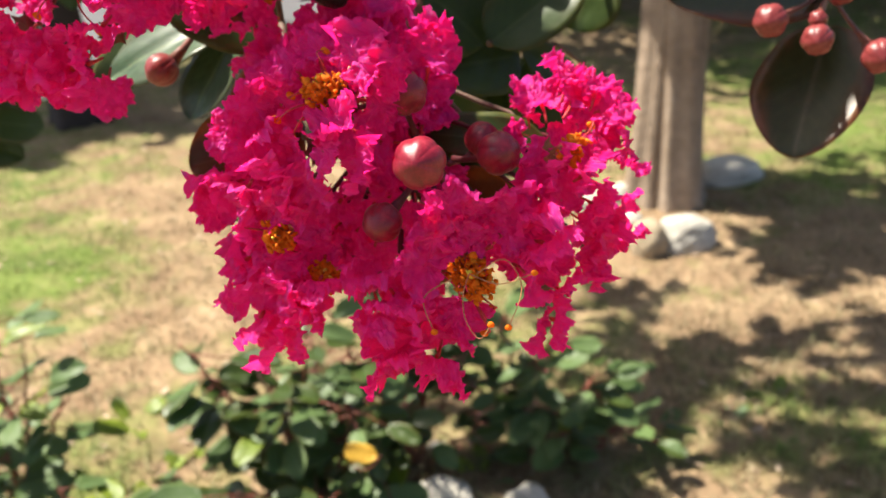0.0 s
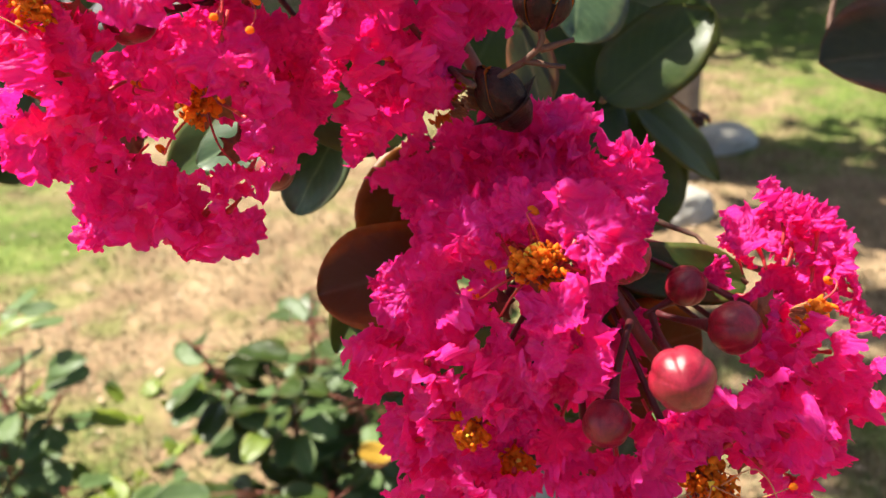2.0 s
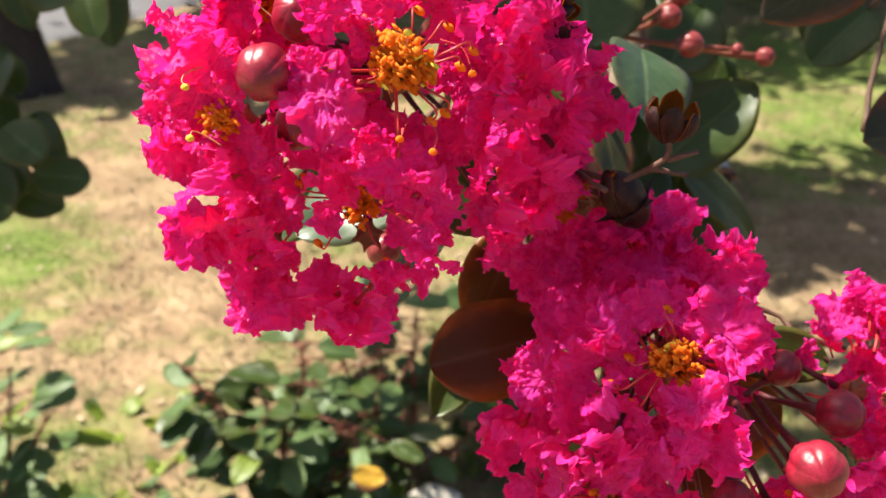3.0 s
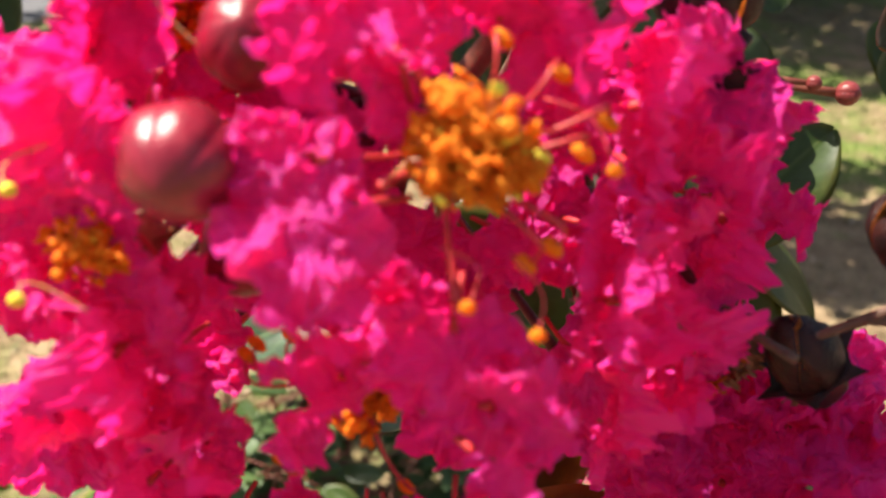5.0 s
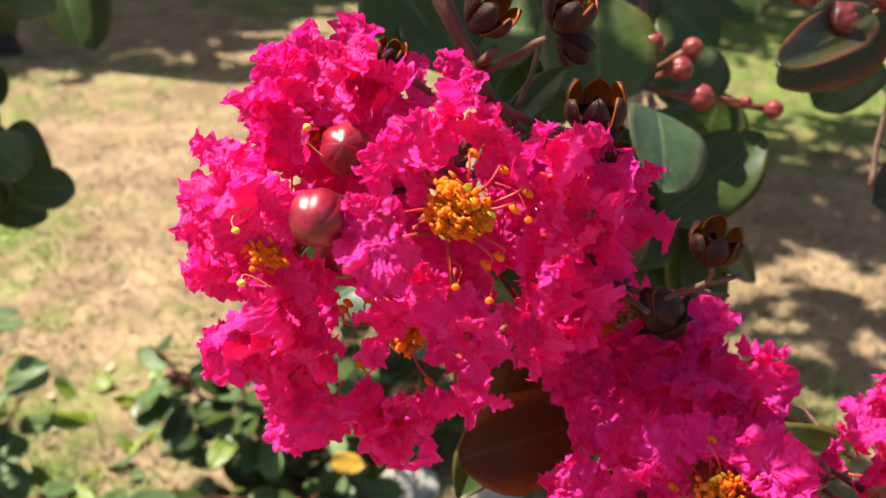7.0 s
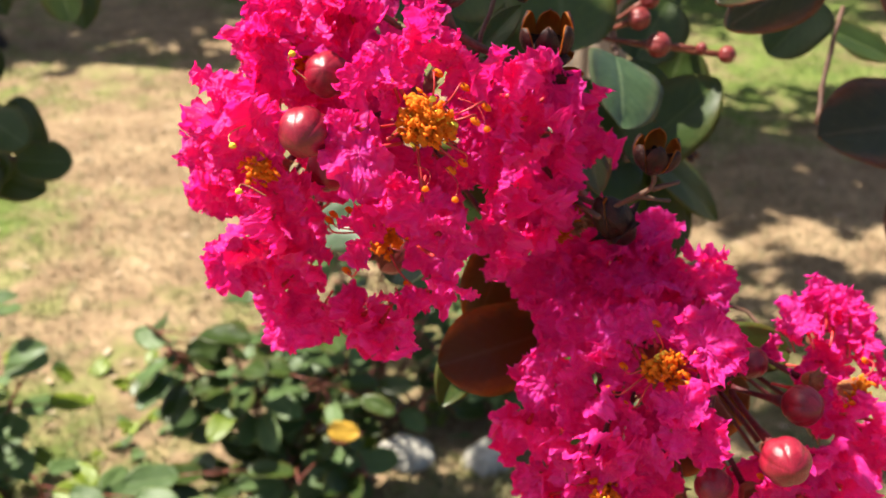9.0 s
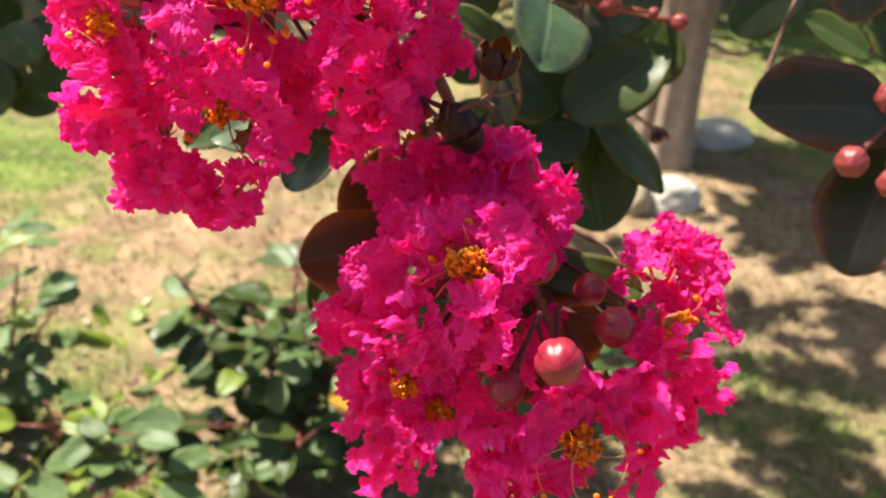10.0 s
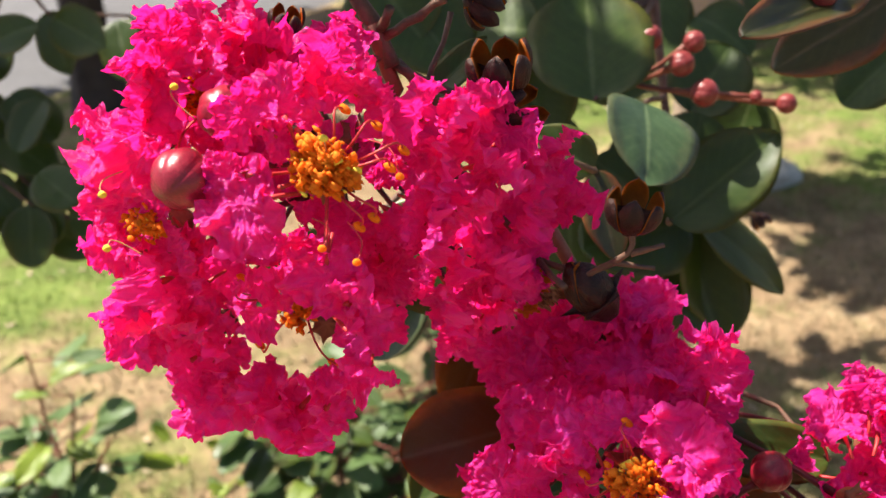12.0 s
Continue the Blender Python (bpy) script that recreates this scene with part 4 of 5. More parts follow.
def inner_petals(flower, places):
    """Crumpled petals deeper in the head, behind the outer ones."""
    heart = HEART[flower.name]
    for place in places:
        p = mmv(place)
        size = dice.uniform(0.0048, 0.0062)
        ob = part("petal", dice.choice(PETALS), None, flower)
        ob.matrix_world = Matrix.Translation(p) @ facing(p - heart, VIEW + Vector([dice.uniform(-0.6, 0.6) for _ in range(3)])).to_4x4() @ Matrix.Diagonal((size, size, size, 1))


floret(flower_a, (-81.7, 203.0, 720.3), 1, [(-85.8, 203.0, 730.4, 5.2), (-80.6, 204.0, 731.9, 5.7), (-74.3, 206.0, 732.6, 5.3), (-78.9, 200.0, 727.7, 6.2), (-86.5, 199.0, 726.7, 5.6), (-78.1, 202.0, 722.0, 5.8)])
floret(flower_a, (-68.7, 214.0, 723.0), 0, [(-71.5, 205.0, 727.8, 5.6), (-70.6, 203.0, 720.7, 5.2), (-64.3, 216.0, 725.9, 3.0), (-74.3, 207.0, 723.2, 5.4), (-63.2, 216.0, 720.4, 3.8)])
floret(flower_a, (-91.7, 203.0, 716.5), 0, [(-90.4, 199.0, 723.1, 5.2), (-84.9, 197.0, 721.7, 5.4), (-89.3, 194.0, 719.4, 5.3), (-95.6, 198.0, 716.8, 5.3), (-93.9, 194.0, 713.7, 5.6)])
floret(flower_a, (-88.7, 189.0, 704.8), 1, [(-88.1, 187.0, 716.3, 6.0), (-98.8, 200.0, 707.3, 5.5), (-101.5, 203.0, 701.9, 4.9), (-93.8, 191.0, 706.9, 5.0), (-88.4, 187.0, 709.9, 4.0), (-82.9, 190.0, 701.6, 4.1)])
floret(flower_a, (-93.7, 201.0, 691.2), 0, [(-99.5, 200.0, 697.0, 5.4), (-93.2, 189.0, 700.6, 4.8), (-86.3, 188.0, 701.0, 5.2), (-94.7, 190.0, 693.1, 5.6), (-88.2, 186.0, 696.3, 6.4), (-83.7, 189.0, 696.1, 4.7)])
floret(flower_a, (-87.4, 199.0, 678.6), 0, [(-92.3, 190.0, 686.5, 5.5), (-85.9, 188.0, 686.5, 6.7), (-82.0, 190.0, 688.1, 4.1), (-88.6, 191.0, 678.4, 5.2), (-86.4, 191.0, 670.1, 5.3), (-84.4, 192.0, 675.0, 4.0)])
floret(flower_a, (-60.8, 181.0, 715.3), 3, [(-72.1, 178.0, 711.5, 6.5), (-74.5, 180.0, 714.8, 3.3), (-71.2, 181.0, 723.2, 4.3), (-66.5, 184.0, 723.7, 5.2), (-61.9, 178.0, 699.4, 5.5)])
floret(flower_a, (-57.3, 199.0, 716.2), 0, [(-60.6, 191.0, 727.9, 5.0), (-63.3, 188.0, 724.8, 4.7), (-56.7, 191.0, 723.8, 5.3), (-52.7, 190.0, 721.6, 5.5), (-67.1, 183.0, 719.8, 3.8), (-52.9, 195.0, 709.0, 3.1)])
floret(flower_a, (-40.8, 203.0, 707.6), 0, [(-48.0, 191.0, 719.2, 5.4), (-44.1, 191.0, 715.4, 6.1), (-39.3, 197.0, 718.0, 5.4), (-33.6, 199.0, 713.1, 5.6), (-37.5, 194.0, 709.3, 6.2), (-44.7, 190.0, 709.6, 5.8)])
floret(flower_a, (-26.7, 210.0, 696.6), 0, [(-26.9, 203.0, 707.5, 5.0), (-22.0, 207.0, 698.5, 5.5), (-30.7, 200.0, 699.8, 6.1), (-31.1, 199.0, 691.0, 5.1), (-28.5, 203.0, 705.1, 4.8)])
floret(flower_a, (-40.2, 200.0, 694.0), 0, [(-40.9, 191.0, 701.8, 5.9), (-48.1, 187.0, 704.2, 4.6), (-47.2, 183.0, 701.3, 5.2), (-38.0, 192.0, 693.9, 6.1), (-44.3, 188.0, 691.0, 6.5), (-48.1, 188.0, 694.8, 4.0)])
floret(flower_a, (-39.0, 199.0, 679.6), 0, [(-39.3, 191.0, 684.4, 5.7), (-44.1, 190.0, 682.9, 4.7), (-34.6, 195.0, 686.6, 5.3)])
floret(flower_a, (-68.3, 189.0, 689.1), 2, [(-71.7, 183.0, 697.7, 4.7), (-72.7, 183.0, 692.1, 3.9), (-68.0, 184.0, 700.8, 4.0), (-64.0, 183.0, 702.3, 3.6), (-57.6, 176.0, 696.4, 4.6), (-57.4, 176.0, 690.5, 4.0)])
floret(flower_a, (-67.4, 199.0, 675.6), 0, [(-76.6, 190.0, 676.1, 4.2), (-73.8, 186.0, 673.7, 5.6), (-70.2, 184.0, 671.9, 6.1), (-74.0, 186.0, 669.4, 4.5), (-65.0, 181.0, 674.1, 5.3), (-65.7, 183.0, 679.4, 5.2)])
floret(flower_a, (-60.5, 203.0, 679.0), 0, [(-60.8, 180.0, 681.3, 4.9), (-56.3, 175.0, 686.0, 4.0)])
inner_petals(flower_a, [(-82.6, 210.0, 722.3), (-86.3, 205.0, 717.2), (-92.0, 203.0, 711.1), (-97.2, 205.0, 702.1), (-94.2, 200.0, 698.2), (-91.3, 200.0, 680.4), (-87.0, 198.0, 688.3), (-45.2, 202.0, 711.1), (-36.7, 204.0, 708.2), (-40.2, 202.0, 698.5), (-32.7, 206.0, 694.1), (-38.5, 200.0, 687.2), (-76.0, 212.0, 725.5), (-71.2, 212.0, 719.7), (-80.9, 206.0, 713.8), (-98.7, 205.0, 693.5), (-84.5, 200.0, 675.4), (-25.9, 210.0, 698.9), (-77.3, 203.0, 696.4), (-79.1, 206.0, 700.4), (-75.3, 206.0, 708.7), (-61.3, 206.0, 695.7), (-49.6, 204.0, 696.5), (-63.6, 206.0, 705.5), (-71.5, 204.0, 707.5), (-48.6, 203.0, 707.7), (-57.0, 206.0, 727.3), (-59.6, 208.0, 708.8), (-42.8, 202.0, 682.6), (-67.4, 197.0, 664.7), (-57.9, 196.0, 682.0), (-87.7, 199.0, 668.9), (-52.1, 212.0, 691.4), (-47.0, 208.0, 697.9), (-67.4, 206.0, 701.3), (-81.0, 206.0, 706.7)])

floret(flower_b, (-35.2, 222.0, 671.8), 0, [(-41.5, 216.0, 675.4, 6.5), (-38.2, 213.0, 669.3, 6.5), (-32.1, 206.0, 668.2, 6.0), (-35.1, 217.0, 677.7, 5.0)])
floret(flower_b, (-16.3, 216.0, 677.5), 0, [(-17.9, 211.0, 679.6, 6.3), (-13.6, 205.0, 675.5, 6.7), (-20.4, 207.0, 674.0, 6.0), (-9.2, 204.0, 677.7, 5.0), (-11.7, 197.0, 670.8, 6.5)])
floret(flower_b, (-2.2, 206.0, 669.6), 0, [(-6.3, 200.0, 673.1, 5.0), (-0.3, 196.0, 675.2, 4.3), (1.5, 197.0, 669.4, 3.8), (-3.6, 198.0, 667.9, 5.8), (-4.7, 190.0, 660.9, 4.6)])
floret(flower_b, (-18.3, 167.0, 669.5), 4, [(-25.3, 174.0, 673.5, 5.7), (-20.1, 172.0, 676.1, 4.9), (-12.7, 164.0, 676.4, 5.8), (-7.7, 166.0, 673.5, 4.8), (-9.8, 168.0, 667.0, 4.9), (-17.5, 159.0, 666.5, 4.7)])
floret(flower_b, (-26.0, 176.0, 657.9), 0, [(-28.3, 172.0, 668.7, 5.3), (-32.9, 172.0, 667.0, 5.3), (-38.2, 177.0, 661.1, 5.3), (-30.4, 169.0, 662.9, 5.5), (-34.8, 171.0, 659.3, 5.1), (-18.8, 157.0, 662.6, 4.2), (-13.1, 156.0, 660.8, 4.6)])
floret(flower_b, (-37.8, 186.0, 642.9), 0, [(-41.6, 177.0, 650.9, 6.2), (-45.2, 181.0, 644.7, 4.8), (-35.2, 168.0, 652.7, 5.6), (-27.8, 163.0, 655.7, 5.4), (-35.8, 167.0, 646.7, 5.2), (-24.7, 164.0, 660.8, 3.7)])
floret(flower_b, (-29.6, 164.0, 644.1), 1, [(-23.2, 161.0, 655.2, 4.9), (-29.2, 162.0, 650.2, 5.4), (-24.1, 164.0, 647.6, 4.3), (-38.7, 172.0, 636.6, 4.9), (-30.7, 165.0, 639.1, 5.2)])
floret(flower_b, (-32.7, 172.0, 626.8), 0, [(-37.4, 166.0, 632.1, 5.8), (-35.7, 164.0, 627.4, 5.8), (-28.4, 159.0, 634.8, 6.0), (-24.8, 158.0, 633.0, 5.1), (-31.5, 160.0, 625.5, 5.2), (-27.1, 158.0, 627.6, 4.9)])
floret(flower_b, (-22.1, 168.0, 635.1), 1, [(-22.4, 168.0, 639.9, 3.3), (-23.1, 162.0, 636.0, 4.2)])
floret(flower_b, (4.3, 157.0, 637.7), 4, [(-3.4, 154.0, 642.7, 5.7), (-1.4, 154.0, 646.6, 5.2), (1.5, 155.0, 651.9, 5.2), (5.0, 157.0, 645.0, 4.2), (11.5, 159.0, 646.1, 5.4), (2.6, 155.0, 631.2, 4.3)])
floret(flower_b, (-9.2, 168.0, 630.3), 0, [(-11.6, 158.0, 638.7, 5.9), (-15.5, 161.0, 639.2, 4.1), (-8.2, 153.0, 635.3, 6.3), (-11.9, 153.0, 633.4, 5.4), (-13.9, 153.0, 627.2, 5.0), (-5.6, 152.0, 629.6, 5.4)])
floret(flower_b, (-3.8, 164.0, 619.8), 0, [(-2.2, 152.0, 623.9, 4.8), (-9.5, 152.0, 625.3, 5.0), (-12.4, 152.0, 621.2, 4.3), (-0.7, 152.0, 620.5, 4.3), (0.8, 154.0, 627.2, 4.1)])
floret(flower_b, (14.8, 170.0, 637.9), 0, [(7.0, 158.0, 650.2, 5.3), (12.6, 162.0, 649.8, 5.0), (16.3, 162.0, 647.3, 5.5), (18.8, 159.0, 642.6, 5.4), (15.0, 159.0, 636.5, 5.3)])
floret(flower_b, (21.8, 172.0, 623.6), 0, [(21.4, 162.0, 632.1, 4.9), (20.4, 162.0, 625.4, 5.0), (17.8, 162.0, 623.2, 4.3)])
floret(flower_b, (24.1, 174.0, 654.9), 1, [(20.8, 191.0, 661.1, 5.7), (28.0, 191.0, 660.7, 6.2), (31.3, 190.0, 656.4, 4.9), (26.4, 193.0, 664.7, 5.7), (32.6, 193.0, 661.9, 4.9), (18.3, 191.0, 657.9, 3.5)])
floret(flower_b, (36.4, 194.0, 651.4), 0, [(34.8, 188.0, 655.9, 4.3), (37.5, 185.0, 652.7, 3.6), (37.5, 181.0, 648.9, 3.3), (34.3, 185.0, 650.5, 3.6), (16.1, 193.0, 653.0, 2.8)])
floret(flower_b, (26.8, 182.0, 642.3), 0, [(17.7, 171.0, 653.2, 4.9), (21.8, 168.0, 653.5, 4.8), (26.3, 167.0, 652.5, 4.3), (20.9, 167.0, 646.8, 4.9), (28.9, 169.0, 645.3, 5.0)])
floret(flower_b, (33.4, 182.0, 632.5), 0, [(34.7, 172.0, 644.5, 3.8), (36.4, 174.0, 636.7, 3.4), (31.4, 170.0, 637.9, 5.1), (27.8, 170.0, 634.7, 5.1), (29.7, 170.0, 631.2, 3.9)])
inner_petals(flower_b, [(-16.5, 212.0, 671.6), (-23.1, 206.0, 669.1), (-29.4, 182.0, 668.3), (-23.4, 180.0, 668.6), (-11.7, 174.0, 670.0), (-37.8, 184.0, 649.7), (-30.3, 176.0, 653.9), (-33.6, 174.0, 639.7), (-34.2, 172.0, 631.7), (-32.9, 170.0, 623.4), (-27.8, 168.0, 631.5), (-6.2, 164.0, 632.7), (-10.5, 164.0, 623.8), (-3.6, 162.0, 627.0), (7.5, 166.0, 641.7), (15.4, 168.0, 637.9), (31.7, 180.0, 636.1), (23.9, 178.0, 645.5), (28.8, 200.0, 658.9), (-6.6, 194.0, 651.6), (-15.8, 182.0, 639.0), (-19.1, 180.0, 635.5), (-11.5, 186.0, 641.4), (-23.8, 176.0, 638.0), (-4.4, 180.0, 639.4), (0.5, 190.0, 644.7), (-16.3, 178.0, 658.7), (-3.9, 200.0, 660.7), (-10.0, 206.0, 667.2), (19.7, 170.0, 634.3), (-39.1, 180.0, 634.3), (-39.0, 186.0, 658.9), (-27.1, 216.0, 671.1), (36.1, 198.0, 655.7), (-14.9, 174.0, 634.0), (2.1, 172.0, 634.1), (-22.4, 190.0, 640.1), (-15.9, 192.0, 641.1), (-20.8, 192.0, 634.1), (-27.6, 186.0, 627.8), (-9.7, 190.0, 634.5), (-11.2, 196.0, 646.3), (-2.9, 192.0, 638.0)])

# long stamens that trail from the blossoms
trailing_stamen(flower_b, [(4.3, 152.4, 640.4), (3.0, 150.2, 637.3), (3.3, 147.7, 633.7), (5.4, 145.8, 631.1), (7.5, 146.0, 633.6)], ANTHER)
trailing_stamen(flower_b, [(5.6, 152.4, 640.3), (10.5, 152.6, 642.7), (13.2, 149.9, 638.4), (10.5, 146.5, 632.6)], ANTHER)
trailing_stamen(flower_b, [(1.2, 152.1, 639.7), (-3.8, 150.1, 637.2), (-2.2, 147.0, 632.2)], ANTHER)
trailing_stamen(flower_b, [(4.3, 152.4, 640.4), (9.4, 150.9, 638.8), (15.5, 150.9, 640.6)], ANTHER)
trailing_stamen(flower_a, [(-91.0, 186.6, 714.3), (-93.3, 185.6, 713.7), (-93.9, 184.3, 712.9), (-93.2, 182.9, 712.2)], YELLOW)
trailing_stamen(flower_a, [(-88.3, 180.3, 703.6), (-91.0, 180.7, 705.4), (-92.5, 180.3, 706.1), (-92.7, 179.1, 705.4)], YELLOW)
trailing_stamen(flower_a, [(-79.9, 188.8, 721.0), (-82.1, 189.4, 723.1), (-82.9, 189.5, 724.8), (-82.1, 189.0, 725.8)], YELLOW)
trailing_stamen(flower_a, [(-54.6, 183.6, 718.2), (-51.4, 181.7, 717.2), (-50.2, 178.9, 714.1)], ANTHER)
trailing_stamen(flower_a, [(-62.9, 178.3, 708.8), (-60.4, 176.5, 707.8), (-61.4, 174.6, 705.7)], ANTHER)
trailing_stamen(flower_a, [(-57.9, 177.4, 708.4), (-55.9, 175.1, 706.3), (-56.6, 173.0, 704.1)], ANTHER)

trailing_stamen(flower_a, [(-60.8, 181.0, 715.5), (-59.9, 178.0, 718.7), (-59.8, 176.0, 721.1)], YELLOW)

# the buds that stand among the blossoms
bud(flower_a, (-81.0, 181.5, 714.5), 4.5, (-0.25, -0.85, -0.15), (-66, 205, 708))
bud(flower_a, (-76.5, 193.5, 720.3), 4.2, (-0.1, -0.75, 0.5), (-64, 208, 708))
bud(flower_a, (-77.5, 192.5, 702.5), 4.2, (-0.2, -0.9, -0.1), (-66, 206, 702))
bud(flower_b, (-3.0, 147.2, 662.6), 4.4, (-0.15, -0.85, 0.25), (1, 178, 654))
bud(flower_b, (11.0, 168.0, 657.0), 4.1, (0.45, -0.75, 0.35), (3, 182, 652))
bud(flower_b, (-10.3, 157.0, 649.0), 3.6, (-0.3, -0.85, -0.1), (-2, 180, 652))
bud(flower_b, (9.0, 187.0, 654.2), 3.6, (0.3, -0.3, 0.8), (2, 185, 650))
bud(flower_b, (-5.5, 172.0, 668.0), 4.2, (0.2, -0.8, 0.3), (-4, 188, 655))

# old seed cases on the branch behind the blossoms
seeds = thing("seed_head", (-0.06, 0.213, 0.742), "bare branched stalk with split dark brown seed cases", "seed head")
twigs(seeds, [([(-70, 240, 775), (-59.8, 213.0, 738.2), (-54.7, 211.2, 729.1), (-51.9, 210.6, 721.8)], 1.7, 1.3), ([(-42.7, 208.5, 732.7), (-47, 210, 730), (-52.8, 210.9, 726.7)], 0.7, 0.8), ([(-41.8, 217.7, 728.8), (-47.0, 211.6, 715.9)], 0.5, 0.5), ([(-61.8, 210.1, 723.4), (-53, 210.8, 723.4)], 0.6, 0.7), ([(-33, 207, 716), (-42, 212, 716), (-51.5, 211, 722)], 0.7, 0.9), ([(-15.4, 191, 699), (-15.6, 190.5, 695), (-23, 195, 689), (-30, 203, 690)], 0.5, 0.6), ([(-15.6, 190.5, 695), (-10.5, 190, 696.5)], 0.6, 0.4), ([(-18, 192, 693), (-11.5, 191, 692)], 0.6, 0.35), ([(-26, 190, 690), (-30, 203, 690), (-45, 212, 708)], 0.5, 0.7), ([(-51.4, 206.5, 732), (-53.5, 210.8, 728)], 0.8, 0.9), ([(-67.9, 209.1, 728.0), (-61.8, 210.1, 723.4)], 0.6, 0.6)])
capsule(seeds, (-51.4, 205.4, 739.6), 4.2, (0.55, -0.35, 0.65), 1.2, 1)
capsule(seeds, (-37.7, 209.6, 739.6), 4.5, (0.35, -0.25, 0.85), 1.0, 2)
capsule(seeds, (-35.1, 213.9, 729.0), 3.4, (0.4, 0.1, -0.3), 0.8, 3)
capsule(seeds, (-34.4, 202.7, 724.6), 4.9, (-0.05, -0.3, 0.95), 1.5, 4)
capsule(seeds, (-29.9, 202.3, 716.4), 4.4, (0.75, -0.3, 0.25), 1.0, 5)
capsule(seeds, (-14.8, 191.2, 704.2), 4.3, (0.1, -0.2, 0.97), 1.1, 6)
capsule(seeds, (-22.9, 196.0, 688.7), 6.2, (-0.55, -0.1, 0.8), 0.1, 7)
capsule(seeds, (-68.2, 210.3, 731.4), 2.8, (0.2, -0.2, 0.95), 0.3, 8)

def dry_scrap(owner, place, size, seed):
    """A crumpled brown scrap of an old blossom, in millimetres."""
    r = random.Random(seed)
    ob = part("dry_scrap", PETALS[seed % 18].copy(), None, owner, "crumpled dry brown scrap")
    ob.data.materials.clear()
    ob.data.materials.append(HUSK_IN if seed % 2 else CALYX)
    ob.data.materials.append(TWIG)
    turn = facing([r.uniform(-1, 1) for _ in range(3)], [r.uniform(-1, 1) for _ in range(3)]).to_4x4()
    ob.matrix_world = Matrix.Translation(mmv(place)) @ turn @ Matrix.Diagonal((size * 0.0006, size * 0.001, size * 0.0015, 1))


dry_scrap(seeds, (-29.4, 199.7, 689.2), 2.6, 1)
dry_scrap(seeds, (-27.9, 197.4, 683.9), 2.4, 2)
dry_scrap(seeds, (-31.1, 196.8, 682.7), 2.0, 3)
dry_scrap(seeds, (-25.3, 197.8, 684.7), 2.6, 4)
dry_scrap(seeds, (-29.3, 198.6, 686.8), 2.2, 5)
dry_scrap(seeds, (-21.4, 196.5, 681.7), 2.0, 6)

dry_pod = thing("dry_pod", (0.0685, 0.3735, 0.6172), "small dry brown pod on a thin twig", "seed pod")
twigs(dry_pod, [([(66, 373, 621), (60, 366, 626), (44, 350, 640)], 0.6, 0.8)])
capsule(dry_pod, (68.5, 373.5, 617.2), 3.6, (0.4, -0.4, -0.75), 0.3, 9)

inner_petals(flower_b, [(-31.7, 200.0, 665.8), (-25.8, 203.0, 666.0), (-24.1, 196.0, 663.3), (-18.6, 200.0, 668.0), (-18.0, 194.0, 663.7), (-7.6, 195.0, 666.5), (-2.6, 193.0, 664.6), (-12.1, 192.0, 665.8), (-34.4, 205.0, 667.6), (-27.8, 208.0, 670.3), (-11.2, 203.0, 672.2), (-9.2, 204.0, 678.4), (-0.6, 193.0, 670.8), (-32.3, 194.0, 663.3), (-18.5, 208.0, 674.5)])
inner_petals(flower_b, [(-6.6, 190.0, 652.6), (-2.6, 195.0, 656.7), (-10.5, 187.0, 650.1), (-3.9, 200.0, 659.6), (-13.3, 186.0, 654.7), (19.6, 183.0, 648.5), (24.5, 184.0, 647.0), (29.9, 191.0, 649.6), (25.5, 190.0, 649.1)])
inner_petals(flower_a, [(-59.7, 210.0, 691.0), (-57.8, 208.0, 686.5), (-64.8, 206.0, 686.2), (-54.9, 208.0, 684.2), (-84.2, 208.0, 688.3), (-82.3, 212.0, 682.4), (-81.6, 196.0, 668.4), (-97.5, 198.0, 681.1)])

# leaf sprays
spray_mid = thing("leaf_spray", (0.03, 0.345, 0.70), "dark green oval leaves on a shaded twig", "leaves", "leaf sprays")
twigs(spray_mid, [([(20, 430, 800), (25, 370, 700), (27, 335, 645), (18, 305, 650)], 1.8, 1.0), ([(27, 335, 645), (30, 316, 646)], 1.0, 0.8), ([(26, 355, 672), (7, 290, 690)], 1.0, 0.7), ([(25, 370, 700), (-3, 308, 686)], 1.0, 0.7), ([(24, 372, 690), (-21, 368, 691)], 0.8, 0.7), ([(25, 350, 665), (37, 363, 664)], 0.8, 0.7), ([(26, 345, 650), (-9, 319, 650)], 0.9, 0.7), ([(27, 340, 650), (24, 360, 615), (20, 368, 605)], 0.8, 0.6)])
leaf(spray_mid, (7.0, 289.0, 690.4), (3.7, 266.9, 678.3), 24.3, "sheen", 0)
leaf(spray_mid, (-3.4, 307.7, 685.7), (-2.6, 329.3, 709.9), 31.5, "green", 1)
leaf(spray_mid, (18.2, 305.4, 649.8), (49.3, 317.3, 669.3), 22.3, "green", 2)
leaf(spray_mid, (28.2, 334.6, 638.6), (36.5, 311.0, 607.5), 27.4, "green", 3)
leaf(spray_mid, (29.9, 316.2, 646.3), (58.6, 318.6, 619.6), 15.1, "green", 4)
leaf(spray_mid, (28.5, 324.9, 641.6), (-4.5, 309.9, 640.6), 28.1, "green", 5)
leaf(spray_mid, (17.0, 315.4, 647.9), (0.2, 320.8, 664.4), 30.0, "green", 0)
leaf(spray_mid, (37.2, 363.0, 663.8), (51.4, 372.7, 682.6), 24.3, "green", 1)
leaf(spray_mid, (28.3, 350.0, 648.9), (8.2, 344.7, 641.9), 31.0, "green", 2)
leaf(spray_mid, (30.5, 342.8, 644.3), (38.8, 353.0, 665.6), 23.7, "green", 3)
leaf(spray_mid, (20.4, 368.4, 605.1), (30.8, 361.6, 586.9), 18.4, "green", 4)
